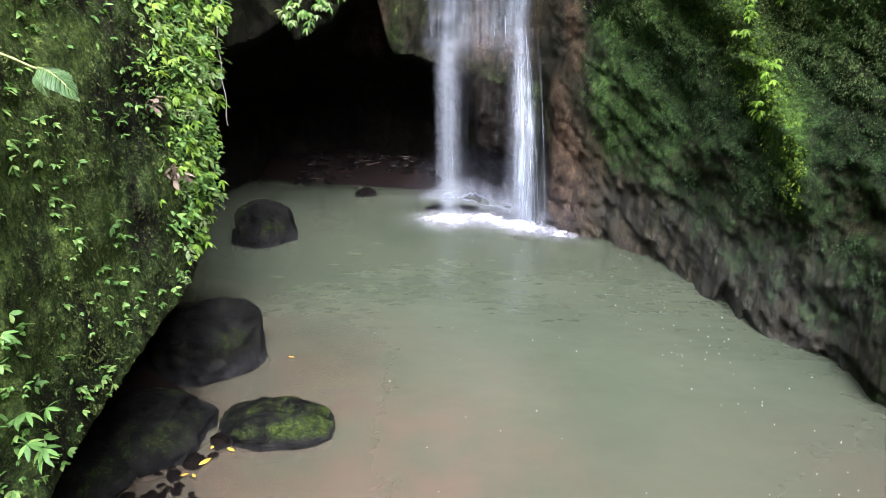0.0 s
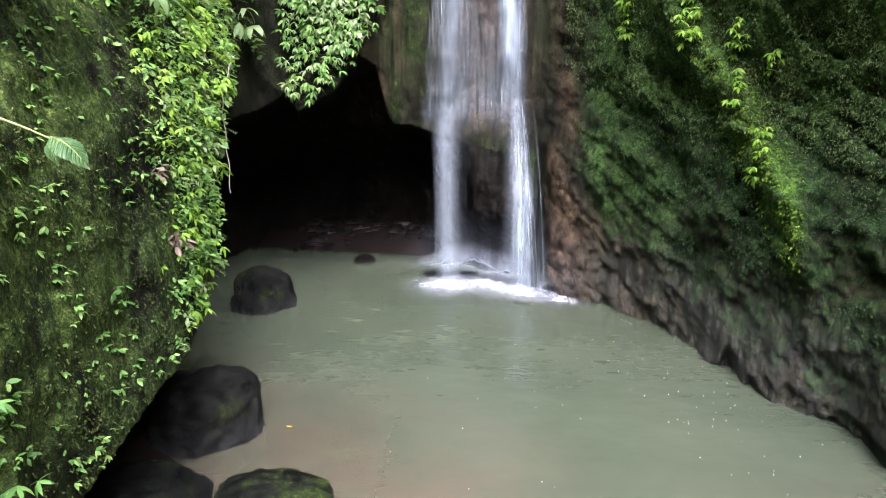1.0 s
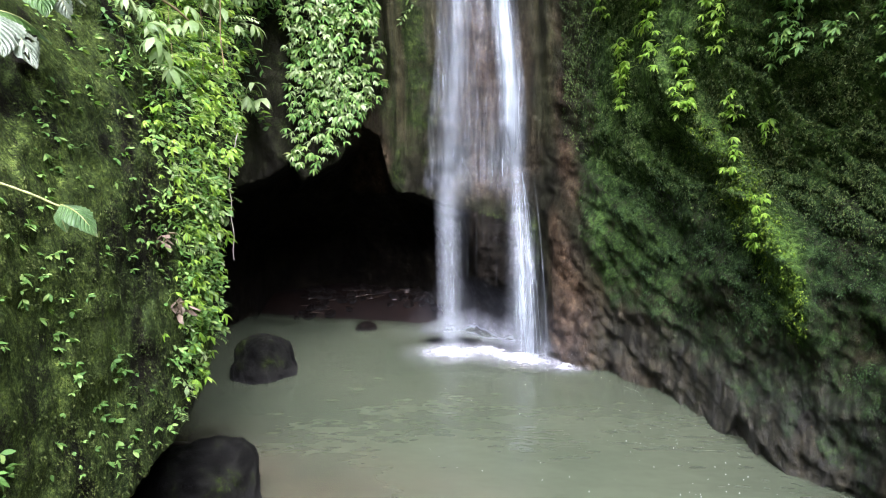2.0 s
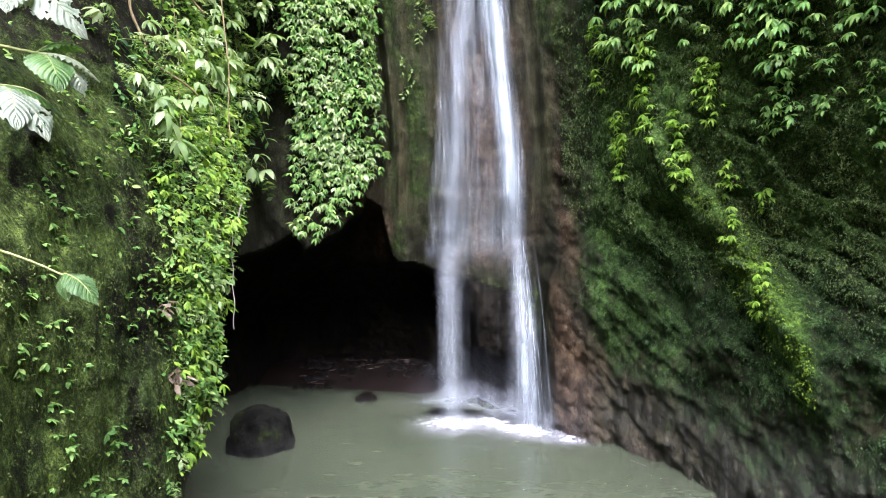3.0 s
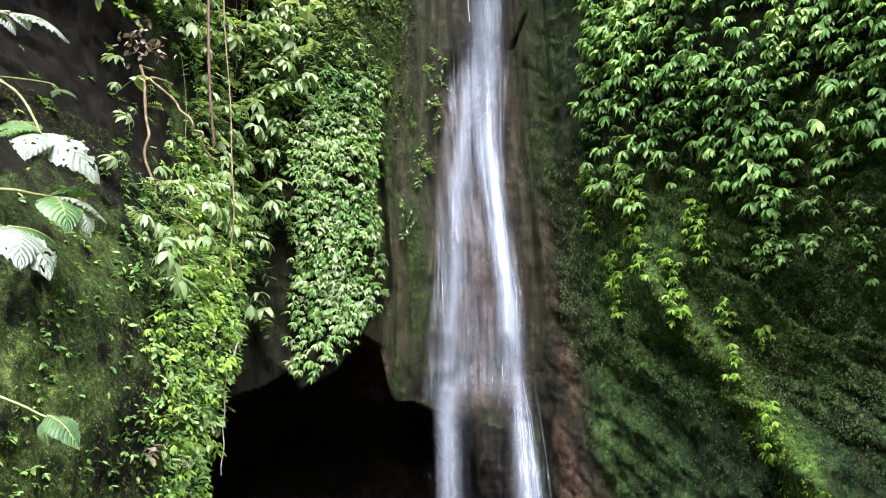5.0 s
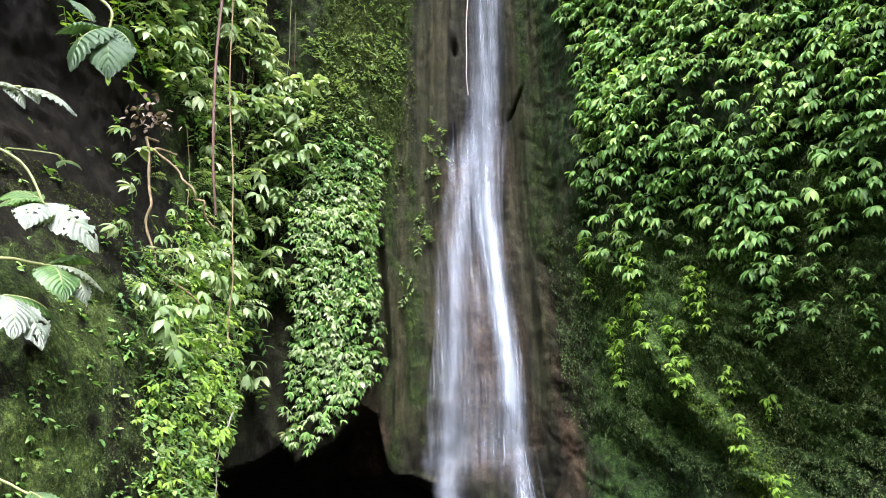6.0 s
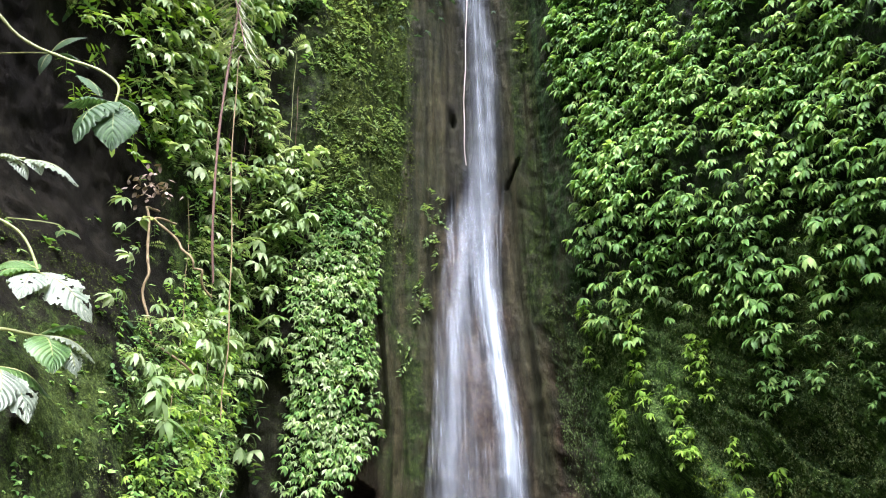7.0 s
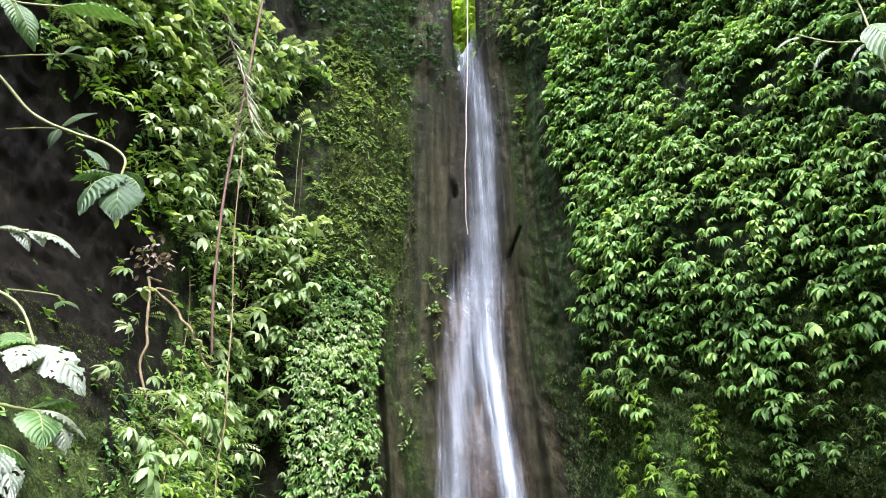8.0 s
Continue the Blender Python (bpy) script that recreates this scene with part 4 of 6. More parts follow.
# ---- ferns and moss on the upper left pillar ----
fernwall = tagged(new("fern_wall"), "small ferns and leafy moss on an upright rock pillar", "fern")
a, z = scatter(lambda a, z: (1 - smooth(a, curve(z, (9, -3.2), (13, -1.2), (16, -0.8)) - 0.6, curve(z, (9, -3.2), (13, -1.2), (16, -0.8)))) * smooth(z, 9, 10.5) * (0.08 + 0.92 * patches(a, z, 1.2, 21, 0.0, 0.5)), 2400, -12, 0.5, 9, 16.5, 121)
foliage(fernwall, "foliage", lambda r: sprig(r, 5, 0.9), a, z, LEAF_MID, 122, (0.35, 0.75), 0.02, single=120, part_name="sprig")
a, z = scatter(lambda a, z: 0.8 * smooth(z, 8, 10) * (0.3 + 0.7 * patches(a, z, 1.6, 37, -0.2, 0.4)), 6000, -11, -0.8, 8.5, 16.5, 123)
foliage(fernwall, "tuft", lambda r: tuft(r, 1.1), a, z, LEAF_MOSS, 124, (0.45, 1.0), 0.0)

for az0, z0, n in ((-0.3, 8.1, 16), (1.3, 10.3, 14), (0.9, 9.3, 6), (-2.2, 7.0, 5), (12.0, 14.6, 10)):
    rng = np.random.default_rng(int(z0 * 10))
    fern = tagged(new("fern"), "small green fern growing on the wet rock face", "fern", "ferns on the rock face")
    foliage(fern, "foliage", lambda r: sprig(r, 7, 0.8, 0.35), az0 + rng.normal(0, 0.55, n), z0 + rng.normal(0, 0.28, n), LEAF_MID, int(z0 * 7), (0.6, 1.1), 0.02, single=n, part_name="sprig")

# ---- mixed growth on the left wall, above the buttress ----
def left_growth(az, z):
    bare = np.exp(-(((az + 14.2) / 1.6) ** 2 + ((z - 5.0) / 1.5) ** 4)) + np.exp(-(((az + 30.5) / 2.6) ** 2 + ((z - 7.6) / 2.6) ** 4))
    low = curve(az, (-45, 9.2), (-33, 9.0), (-29.8, 8.2), (-28.4, 5.8), (-26.8, 4.6), (-25, 4.1), (-22, 4.0), (-18, 4.0), (-12.6, 4.6), (-9, 8.5))
    right = curve(z, (4, -12.8), (8.5, -12.3), (9.5, -10), (14, -11.5), (20, -3))
    return smooth(z, low - 0.2, low + 0.8) * (1 - smooth(az, right - 0.8, right)) * np.clip(1 - 1.2 * bare, 0, 1) * (0.06 + 0.94 * patches(az, z, 0.8, 31, -0.25, 0.35))


growth = tagged(new("cliff_shrubs"), "tangle of pale drooping leaves and vines on the cliff", "shrub")
a, z = scatter(left_growth, 1700, -46, -9, 4, 15, 131)
foliage(growth, "foliage", lambda r: palmate(r, r.integers(4, 8), 1.05, 90, 95), a, z, LEAF_PALE, 132, (0.4, 1.5), 0.30, single=260, variants=14, yaw=28, pitch=14, roll=12)
a, z = scatter(left_growth, 3400, -46, -9, 4, 15, 133)
foliage(growth, "foliage", lambda r: sprig(r, 7, 1.1, 0.45), a, z, LEAF_BRIGHT, 134, (0.4, 1.0), 0.12)
a, z = scatter(left_growth, 1500, -46, -9, 4, 15, 135)
foliage(growth, "foliage", lambda r: frond(r, 11, 1.0), a, z, LEAF_PALE, 136, (0.5, 1.15), 0.16)
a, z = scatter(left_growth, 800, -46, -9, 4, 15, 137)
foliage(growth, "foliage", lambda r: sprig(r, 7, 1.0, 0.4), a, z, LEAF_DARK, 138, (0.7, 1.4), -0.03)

a, z = scatter(lambda a, z: np.exp(-(((a + 26.8 - 0.6 * (z - 11)) / 5.0) ** 2 + ((z - 11.4) / 2.4) ** 2)) * (0.2 + 0.8 * patches(a, z, 1.0, 33, -0.3, 0.3)), 5600, -40, -14, 8.0, 16, 139)
foliage(growth, "foliage", lambda r: sprig(r, 7, 1.1, 0.4), a, z, LEAF_LIME, 140, (0.6, 1.3), 0.20)

a, z = scatter(lambda a, z: np.exp(-(((a + 25.5 - 0.6 * (z - 11)) / 4.2) ** 2 + ((z - 11.2) / 2.6) ** 2)), 900, -38, -14, 8.0, 15, 149)
foliage(growth, "foliage", lambda r: palmate(r, r.integers(5, 8), 1.0, 95, 85), a, z, LEAF_PALE, 150, (0.4, 1.3), 0.42, variants=14, yaw=28, pitch=14, roll=12)

# ---- leaves along the top, those over the fall in the shaded leaf colour ----
def over_rim(a, z):
    notch = np.exp(-((a - 5.6) / curve(z, (13, 8.5), (15.2, 5.6), (17, 3.4), (20, 2.6))) ** 4)
    return smooth(z, 13.6 + 0.12 * np.abs(a - 5), 15.5 + 0.12 * np.abs(a - 5)) * (1 - notch) * (0.25 + 0.75 * patches(a, z, 0.7, 35, -0.4, 0.3))


# bearings over the fall where the shaded leaf colour is used
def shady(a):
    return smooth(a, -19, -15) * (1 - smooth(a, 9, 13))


canopy = tagged(new("rim_foliage"), "dark dense foliage hanging over the rim of the gorge", "foliage")
a, z = scatter(lambda a, z: over_rim(a, z) * (1 - shady(a)), 5200, -46, 50, 12.5, 22.5, 141)
foliage(canopy, "foliage", lambda r: palmate(r, r.integers(5, 8), 0.95), a, z, LEAF_MID, 142, (0.55, 1.05), 0.25, single=200)
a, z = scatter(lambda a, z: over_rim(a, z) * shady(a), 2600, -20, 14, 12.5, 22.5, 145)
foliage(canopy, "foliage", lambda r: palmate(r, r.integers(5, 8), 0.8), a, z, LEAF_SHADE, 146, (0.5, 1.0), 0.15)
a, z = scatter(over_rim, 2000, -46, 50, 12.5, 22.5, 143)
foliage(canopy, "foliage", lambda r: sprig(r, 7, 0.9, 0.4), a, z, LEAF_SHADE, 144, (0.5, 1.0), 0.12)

rng = np.random.default_rng(171)
tree = tagged(new("tree_crown"), "sunlit yellow-green tree leaves over the crest of the waterfall", "tree")
tree_bits = []
for k in range(760):
    v, t = palmate(rng, 5, 1.6, 110, 60)
    q = rng.uniform(0, 6.28)
    v = v @ np.array([[math.cos(q), math.sin(q), 0], [-math.sin(q), math.cos(q), 0], [0, 0, 1]])
    tree_bits.append((v + seat([1.75 + rng.normal(0, 1.0), 17.0 + rng.normal(0, 0.8), 23.2 + rng.normal(0, 1.7)])[0], t))
for k in range(300):
    v, t = palmate(rng, 5, 1.1, 110, 60)
    tree_bits.append((v + seat([1.55 + rng.normal(0, 0.45), 15.6 + rng.normal(0, 0.5), 21.2 + rng.normal(0, 1.0)])[0], t))
crown = new("crown", fast_mesh("crown", *gather(tree_bits), LEAF_CREST))
crown.parent = tree

# ---- strip of plants along the edge of the buttress ----
def edge_strip(az, z):
    d = left_edge(z) - az
    w = curve(z, (0.4, 3.2), (1.7, 4.6), (3.5, 7.2), (4.7, 8.5), (6, 8))
    return (d > -0.1) * (1 - smooth(d, 0.45 * w, w)) * smooth(z - left_lip(az), 0.05, 0.3) * (1 - smooth(z, 5.5, 7.5)) * (0.4 + 0.6 * patches(az, z, 1.8, 41, -0.4, 0.2))


strip = tagged(new("wall_plants"), "thick strip of mixed small green plants on the rock edge", "plant")
a, z = scatter(edge_strip, 3600, -29, -16, 0.5, 7, 151)
foliage(strip, "foliage", lambda r: sprig(r, 5, 0.85, 0.22), a, z, LEAF_BRIGHT, 152, (0.55, 1.15), 0.04, single=260, part_name="sprig")
a, z = scatter(edge_strip, 1300, -29, -16, 0.5, 7, 153)
foliage(strip, "foliage", lambda r: palmate(r, 4, 0.8, 80, 80), a, z, LEAF_LIME, 154, (0.45, 0.95), 0.05)
a, z = scatter(edge_strip, 900, -29, -16, 0.5, 7, 157)
foliage(strip, "foliage", lambda r: frond(r, 8, 0.55), a, z, LEAF_MID, 158, (0.6, 1.3), 0.03)
a, z = scatter(edge_strip, 700, -29, -16, 0.5, 7, 155)
foliage(strip, "foliage", lambda r: sprig(r, 4, 0.8, 0.2), a, z, LEAF_PALE, 156, (0.6, 1.25), 0.08)

small = tagged(new("small_wall_plants"), "scattered small seedlings and moss on dark rock", "plant", kind="stuff")
a, z = scatter(lambda a, z: (z > left_lip(a) + 0.05) * (a < left_edge(z)) * (0.04 + 0.42 * patches(a, z, 1.6, 45, 0.0, 0.5) + 0.25 * (1 - smooth(z, 0.8, 2.2))) * (1 - 0.85 * smooth(z, 4.3, 5.6)), 5200, -46, -19, 0.2, 7, 161)
foliage(small, "seedling", lambda r: rosette(r, 5, 0.9), a, z, LEAF_BRIGHT, 162, (0.45, 1.35), 0.0, yaw=50)
a, z = scatter(lambda a, z: (z > left_lip(a) + 0.02) * (a < left_edge(z)) * (0.2 + 0.8 * patches(a, z, 1.2, 47, -0.3, 0.4)), 24000, -46, -18.5, 0.2, 6.2, 163)
foliage(small, "tuft", lambda r: tuft(r, 0.7), a, z, LEAF_MOSS, 164, (0.35, 0.9), 0.0)

for az0, z0, n, big in ((-37.0, 1.58, 3, 1.0), (-35.9, 1.52, 2, 0.85), (-36.8, 1.25, 1, 0.6), (-38.0, 2.15, 2, 0.6)):
    rng = np.random.default_rng(int(-az0 * 10))
    sapling = tagged(new("wall_plant"), "small broad-leaved green plant rooted on the mossy rock", "plant", "broad-leaved wall plants")
    foliage(sapling, "foliage", lambda r: palmate(r, 5, 0.9, 100, 60), az0 + rng.normal(0, 0.5, n), z0 + rng.normal(0, 0.06, n), LEAF_BRIGHT, int(-az0 * 7), (0.8 * big, 1.1 * big), 0.04, single=n)

# ================= waterfall =================
def fall_material(name, lo, hi, su, sv, tint=(0.52, 0.59, 0.62), most=1.0, strands=0.5, ropes=0.5):
    """Falling water: broad ropes of water broken into fine upright strands; thin water lets the rock show."""
    m, n, l, p = material(name)
    uv = n.new("ShaderNodeUVMap")
    layers = []
    for a, b, detail in ((su, sv, 5), (su * 6.0, sv * 2.2, 3)):
        mp = n.new("ShaderNodeMapping")
        mp.inputs["Scale"].default_value = (a, b, 1)
        l.new(uv.outputs[0], mp.inputs["Vector"])
        layers.append(noise_node(n, l, 1.0, detail, 0.6, mp.outputs[0]))
    at = n.new("ShaderNodeAttribute")
    at.attribute_name = "dense"
    fine = n.new("ShaderNodeMath")
    fine.operation = 'MULTIPLY_ADD'
    l.new(layers[1].outputs[0], fine.inputs[0])
    fine.inputs[1].default_value, fine.inputs[2].default_value = strands, 0.5 - 0.5 * strands - 0.5 * ropes
    both = n.new("ShaderNodeMath")
    both.operation = 'MULTIPLY_ADD'
    l.new(layers[0].outputs[0], both.inputs[0])
    both.inputs[1].default_value = ropes
    l.new(fine.outputs[0], both.inputs[2])
    add = n.new("ShaderNodeMath")
    l.new(both.outputs[0], add.inputs[0])
    l.new(at.outputs["Fac"], add.inputs[1])
    fac = ramp(n, l, add.outputs[0], (lo, (0, 0, 0)), (lo + 0.3 * (hi - lo), (0.07 * most,) * 3), (lo + 0.65 * (hi - lo), (0.38 * most,) * 3), (hi, (most,) * 3))
    p.inputs["Base Color"].default_value = (*tint, 1)
    p.inputs["Roughness"].default_value = 0.45
    tl = n.new("ShaderNodeBsdfTranslucent")
    tl.inputs[0].default_value = (*tint, 1)
    m1 = n.new("ShaderNodeMixShader")
    m1.inputs[0].default_value = 0.35
    l.new(p.outputs[0], m1.inputs[1])
    l.new(tl.outputs[0], m1.inputs[2])
    tr = n.new("ShaderNodeBsdfTransparent")
    m2 = n.new("ShaderNodeMixShader")
    l.new(fac, m2.inputs[0])
    l.new(tr.outputs[0], m2.inputs[1])
    l.new(m1.outputs[0], m2.inputs[2])
    l.new(m2.outputs[0], n["Material Output"].inputs[0])
    return m


def flow_radius(az, z):
    """Where the water runs: on the rock above the lip, falling free below it."""
    zz = np.maximum(z, 3.4)
    near = np.minimum.reduce([surface(az + d, zz) for d in (-1.2, -0.6, 0.0, 0.6, 1.2)] + [surface(az + d, np.maximum(z + e, 1.5)) + 0.3 for d in (-1.0, 0.0, 1.0) for e in (-0.3, 0.0, 0.3)])
    free = 0.75 * smooth(3.6 - z, 0.0, 3.6) ** 0.8
    return near - 0.06 - free


CHART_Z = np.arange(-1.0, 22.0, 0.1)


def stream(name, left, right, dense, z0, z1, mat, parent, off=0.0, nu=30, seed=0, edge=0.10, bulge=0.10):
    """One sheet of falling water between two bearings."""
    zs = np.arange(z0, z1 + 0.01, 0.10)
    us = np.linspace(-1, 1, nu)
    Z, U = np.meshgrid(zs, us, indexing="ij")
    A = 0.5 * (left(Z) + right(Z)) + 0.5 * (right(Z) - left(Z)) * U * 1.12
    A = A + 0.10 * vnoise(A * 0.3, Z * 0.5, 0 * A, seed)
    zc = np.interp(Z, CHART_Z + higher(5.0, CHART_Z), CHART_Z)
    R = flow_radius(A - swing(zc), zc) - off - bulge * (1 - U**2) + 0.04 * fbm(A * 2.0, Z * 0.35, 0 * A, 3, seed)
    a = np.radians(A)
    v = np.stack([R * np.sin(a), R * np.cos(a), Z], -1).reshape(-1, 3)
    n0, n1 = Z.shape
    idx = np.arange(n0 * n1).reshape(n0, n1)
    q = np.stack([idx[:-1, :-1], idx[:-1, 1:], idx[1:, 1:], idx[1:, :-1]], -1).reshape(-1, 4)
    ob = mesh_object(name, v, q, mat)
    at = ob.data.attributes.new("dense", 'FLOAT', 'POINT')
    at.data.foreach_set("value", (dense(Z, U) - 0.75 * smooth(np.abs(U), edge, 1.0) - 0.6 * smooth(Z, z1 - 2.2, z1) * (z1 < 16.5) * (z1 > 4)).ravel().astype(np.float32))
    uv = ob.data.uv_layers.new(name="UVMap")
    flat = np.stack([A * 0.22 + 0.1 * seed, Z], -1).reshape(-1, 2)
    loops = np.empty(len(ob.data.loops), np.int32)
    ob.data.loops.foreach_get("vertex_index", loops)
    uv.data.foreach_set("uv", flat[loops].ravel().astype(np.float32))
    ob.parent = parent
    return ob


def main_left(z):
    return curve(z, (0, 6.0), (1.3, 6.2), (2.8, 6.1), (3.5, 5.7), (4.3, 5.3), (5.2, 5.2), (6.1, 4.8), (6.9, 4.5), (7.7, 4.0), (8.5, 3.4), (9.3, 3.1), (10, 3.0), (11.1, 3.0), (12.4, 3.3), (13.7, 3.7), (15, 3.9), (16, 3.8), (17.2, 3.1), (18, 3.0), (20.5, 3.3))


def main_right(z):
    return curve(z, (0, 10.9), (0.6, 10.1), (1.3, 9.4), (2, 8.9), (2.8, 8.3), (3.5, 8.0), (4.3, 7.7), (5.2, 7.4), (6.1, 6.9), (6.9, 6.4), (7.7, 6.1), (8.5, 6.0), (9.3, 6.3), (10, 6.6), (11.1, 6.9), (12.4, 7.1), (13.7, 7.1), (15, 6.8), (16, 6.2), (17, 5.3), (18, 4.8), (20.5, 4.6))


def side_left(z):
    return curve(z, (0, 0.1), (1.3, -0.1), (2.8, -0.3), (3.5, 0.0), (4.3, 0.25), (5.2, 0.6), (6, 0.8), (6.9, 0.95), (7.7, 1.3), (8.4, 1.6), (9.1, 2.0), (10, 2.2), (11.1, 2.5), (12.5, 3.0))


def side_right(z):
    return curve(z, (0, 2.4), (1.3, 1.9), (2.8, 1.8), (4.3, 2.1), (5.2, 2.3), (6, 2.4), (6.9, 2.4), (7.7, 2.7), (8.4, 3.1), (9.1, 3.7), (10, 4.2), (11.1, 4.8), (12.5, 5.3))


waterfall = tagged(new("waterfall"), "tall thin white waterfall sliding down rock into a pool", "waterfall")
CORE = fall_material("white_water", 0.20, 1.02, 2.6, 0.10, strands=0.40, ropes=0.35)
STREAK = fall_material("falling_water", 0.16, 1.10, 3.2, 0.10, strands=0.45, ropes=0.4)
VEIL = fall_material("water_veil", 0.36, 0.95, 5.0, 0.45, most=0.6, strands=0.95, ropes=0.5)
FILM = fall_material("water_film", 0.20, 1.05, 2.6, 0.07, most=0.5, strands=0.5, ropes=0.5)
stream("main_stream", lambda z: main_left(z) + 0.1, lambda z: main_right(z) + 0.1, lambda z, u: 0.06 + 0.52 * smooth(z, 3.2, 5.0) * (1 - smooth(z, 7.5, 10.5)) + 0.06 * smooth(z, 10, 12) - 0.12 * (1 - smooth(z, 1.5, 3.0)), -0.05, 18.35, CORE, waterfall, 0.05, seed=7, edge=0.05)
stream("main_spray", lambda z: main_left(z) - 0.7 - 0.3 * smooth(z, 9, 12), lambda z: main_right(z) + 0.9 - 0.4 * smooth(z, 2, 4) + 0.4 * smooth(z, 9, 12), lambda z, u: 0.10 + 0.14 * smooth(z, 9, 12) + 0.13 * (1 - smooth(z, 1.5, 3.5)), -0.05, 18.35, STREAK, waterfall, 0.10, seed=8, edge=0.1)
stream("side_stream", lambda z: side_left(z) - 0.7, lambda z: side_right(z) + 0.8, lambda z, u: 0.15 - 0.07 * smooth(z, 2.5, 5), -0.05, 12.3, STREAK, waterfall, 0.08, seed=9, edge=0.05)
stream("side_film", lambda z: side_left(z) - 1.2, lambda z: side_right(z) + 2.0, lambda z, u: 0.08 - 0.02 * (1 - smooth(z, 2.4, 3.6)), -0.05, 12.3, FILM, waterfall, 0.04, seed=10)
stream("veil", lambda z: side_left(z) - 1.4, lambda z: main_right(z) + 0.6, lambda z, u: -0.30 + 0.40 * smooth(z, 2.6, 3.4), 2.2, 12.3, VEIL, waterfall, 0.0, 60, seed=13, edge=0.75)
stream("lower_burst", lambda z: 6.7 - 0.3 * (1 - smooth(z, 0, 1.5)), lambda z: 8.5 + 0.6 * (1 - smooth(z, 0, 1.6)), lambda z, u: 0.24 - 0.8 * smooth(z, 1.5, 2.1) - 0.5 * (1 - smooth(z, 0.4, 0.9)), 0.4, 2.1, CORE, waterfall, 0.22, seed=17, edge=0.1)


def jet(az0, az1, z0, z1, wide, full, seed):
    """One thin thread of water that has left the sheet and falls by itself, drifting from one bearing to another."""
    def mid(z):
        f = np.clip((z0 - z) / (z0 - z1), 0, 1)
        return az0 + (az1 - az0) * f ** 0.8
    stream("jet", lambda z: mid(z) - wide, lambda z: mid(z) + wide, lambda z, u: full - 0.5 * smooth(z, z0 - 0.6, z0), z1, z0, THREAD, waterfall, 0.16, 5, seed, 0.0, 0.02)


THREAD = fall_material("water_thread", 0.22, 0.95, 5.0, 0.35, most=0.8, strands=0.5)
rng = np.random.default_rng(401)
for k in range(9):
    f = k / 8
    jet(6.6 + 1.1 * f + rng.normal(0, 0.1), 7.2 + 2.9 * f + rng.normal(0, 0.15), rng.uniform(3.4, 5.4), rng.uniform(0.0, 0.5), rng.uniform(0.05, 0.12), rng.uniform(0.15, 0.35), 410 + k)
for k in range(7):
    jet(0.3 + 0.3 * k + rng.normal(0, 0.1), 0.1 + 0.36 * k + rng.normal(0, 0.1), rng.uniform(2.8, 4.0), rng.uniform(0.0, 0.4), rng.uniform(0.04, 0.08), rng.uniform(0.0, 0.2), 430 + k)
for k in range(5):
    jet(2.9 + 0.6 * k, 2.9 + 0.6 * k + rng.normal(0, 0.1), 3.2, rng.uniform(1.2, 2.2), 0.03, rng.uniform(0.0, 0.15), 450 + k)


def foam_material():
    m, n, l, p = material("foam")
    co = world_coords(n, l)
    n1 = noise_node(n, l, 5.0, 7, 0.65, co)
    at = n.new("ShaderNodeAttribute")
    at.attribute_name = "dense"
    add = n.new("ShaderNodeMath")
    add.operation = 'ADD'
    l.new(n1.outputs[0], add.inputs[0])
    l.new(at.outputs["Fac"], add.inputs[1])
    fac = ramp(n, l, add.outputs[0], (0.10, (0, 0, 0)), (0.45, (0.05, 0.05, 0.05)), (0.75, (0.28, 0.28, 0.28)), (1.1, (1, 1, 1)))
    p.inputs["Base Color"].default_value = (0.60, 0.63, 0.65, 1)
    p.inputs["Roughness"].default_value = 0.7
    tr = n.new("ShaderNodeBsdfTransparent")
    mx = n.new("ShaderNodeMixShader")
    l.new(fac, mx.inputs[0])
    l.new(tr.outputs[0], mx.inputs[1])
    l.new(p.outputs[0], mx.inputs[2])
    l.new(mx.outputs[0], n["Material Output"].inputs[0])
    return m


FOAM = foam_material()


def foam_patch(x, y, sx, sy, turn, high, seed, full=0.70):
    """A churning mound of foam that thins out to the sides."""
    us = np.linspace(-1, 1, 56)
    U, V = np.meshgrid(us, us, indexing="ij")
    r = np.hypot(U, V)
    px, py = U * sx, V * sy
    n = fbm(px * 3, py * 3, 0 * px, 4, seed)
    Z = 0.055 + high * np.clip(1 - r, 0, 1) ** 1.3 * (1 + 0.8 * n) + 0.02 * n * (r < 1)
    idx = np.arange(56 * 56).reshape(56, 56)
    q = np.stack([idx[:-1, :-1], idx[1:, :-1], idx[1:, 1:], idx[:-1, 1:]], -1).reshape(-1, 4)
    ob = mesh_object("foam", np.stack([px, py, Z], -1).reshape(-1, 3), q, FOAM)
    at = ob.data.attributes.new("dense", 'FLOAT', 'POINT')
    at.data.foreach_set("value", (full - 1.25 * r ** 0.9 - 0.6 * smooth(r, 0.75, 1.0)).ravel().astype(np.float32))
    ob.matrix_world = pose(x, y, 0, 0, 0, turn)
    ob.parent = waterfall


foam_patch(0.18, 11.80, 1.15, 1.15, 4, 0.035, 301)
foam_patch(1.55, 11.40, 1.45, 1.0, -22, 0.035, 302)
foam_patch(0.9, 11.90, 1.5, 1.0, -14, 0.03, 303, 0.55)
foam_patch(2.2, 10.9, 0.9, 0.8, -28, 0.03, 304, 0.5)


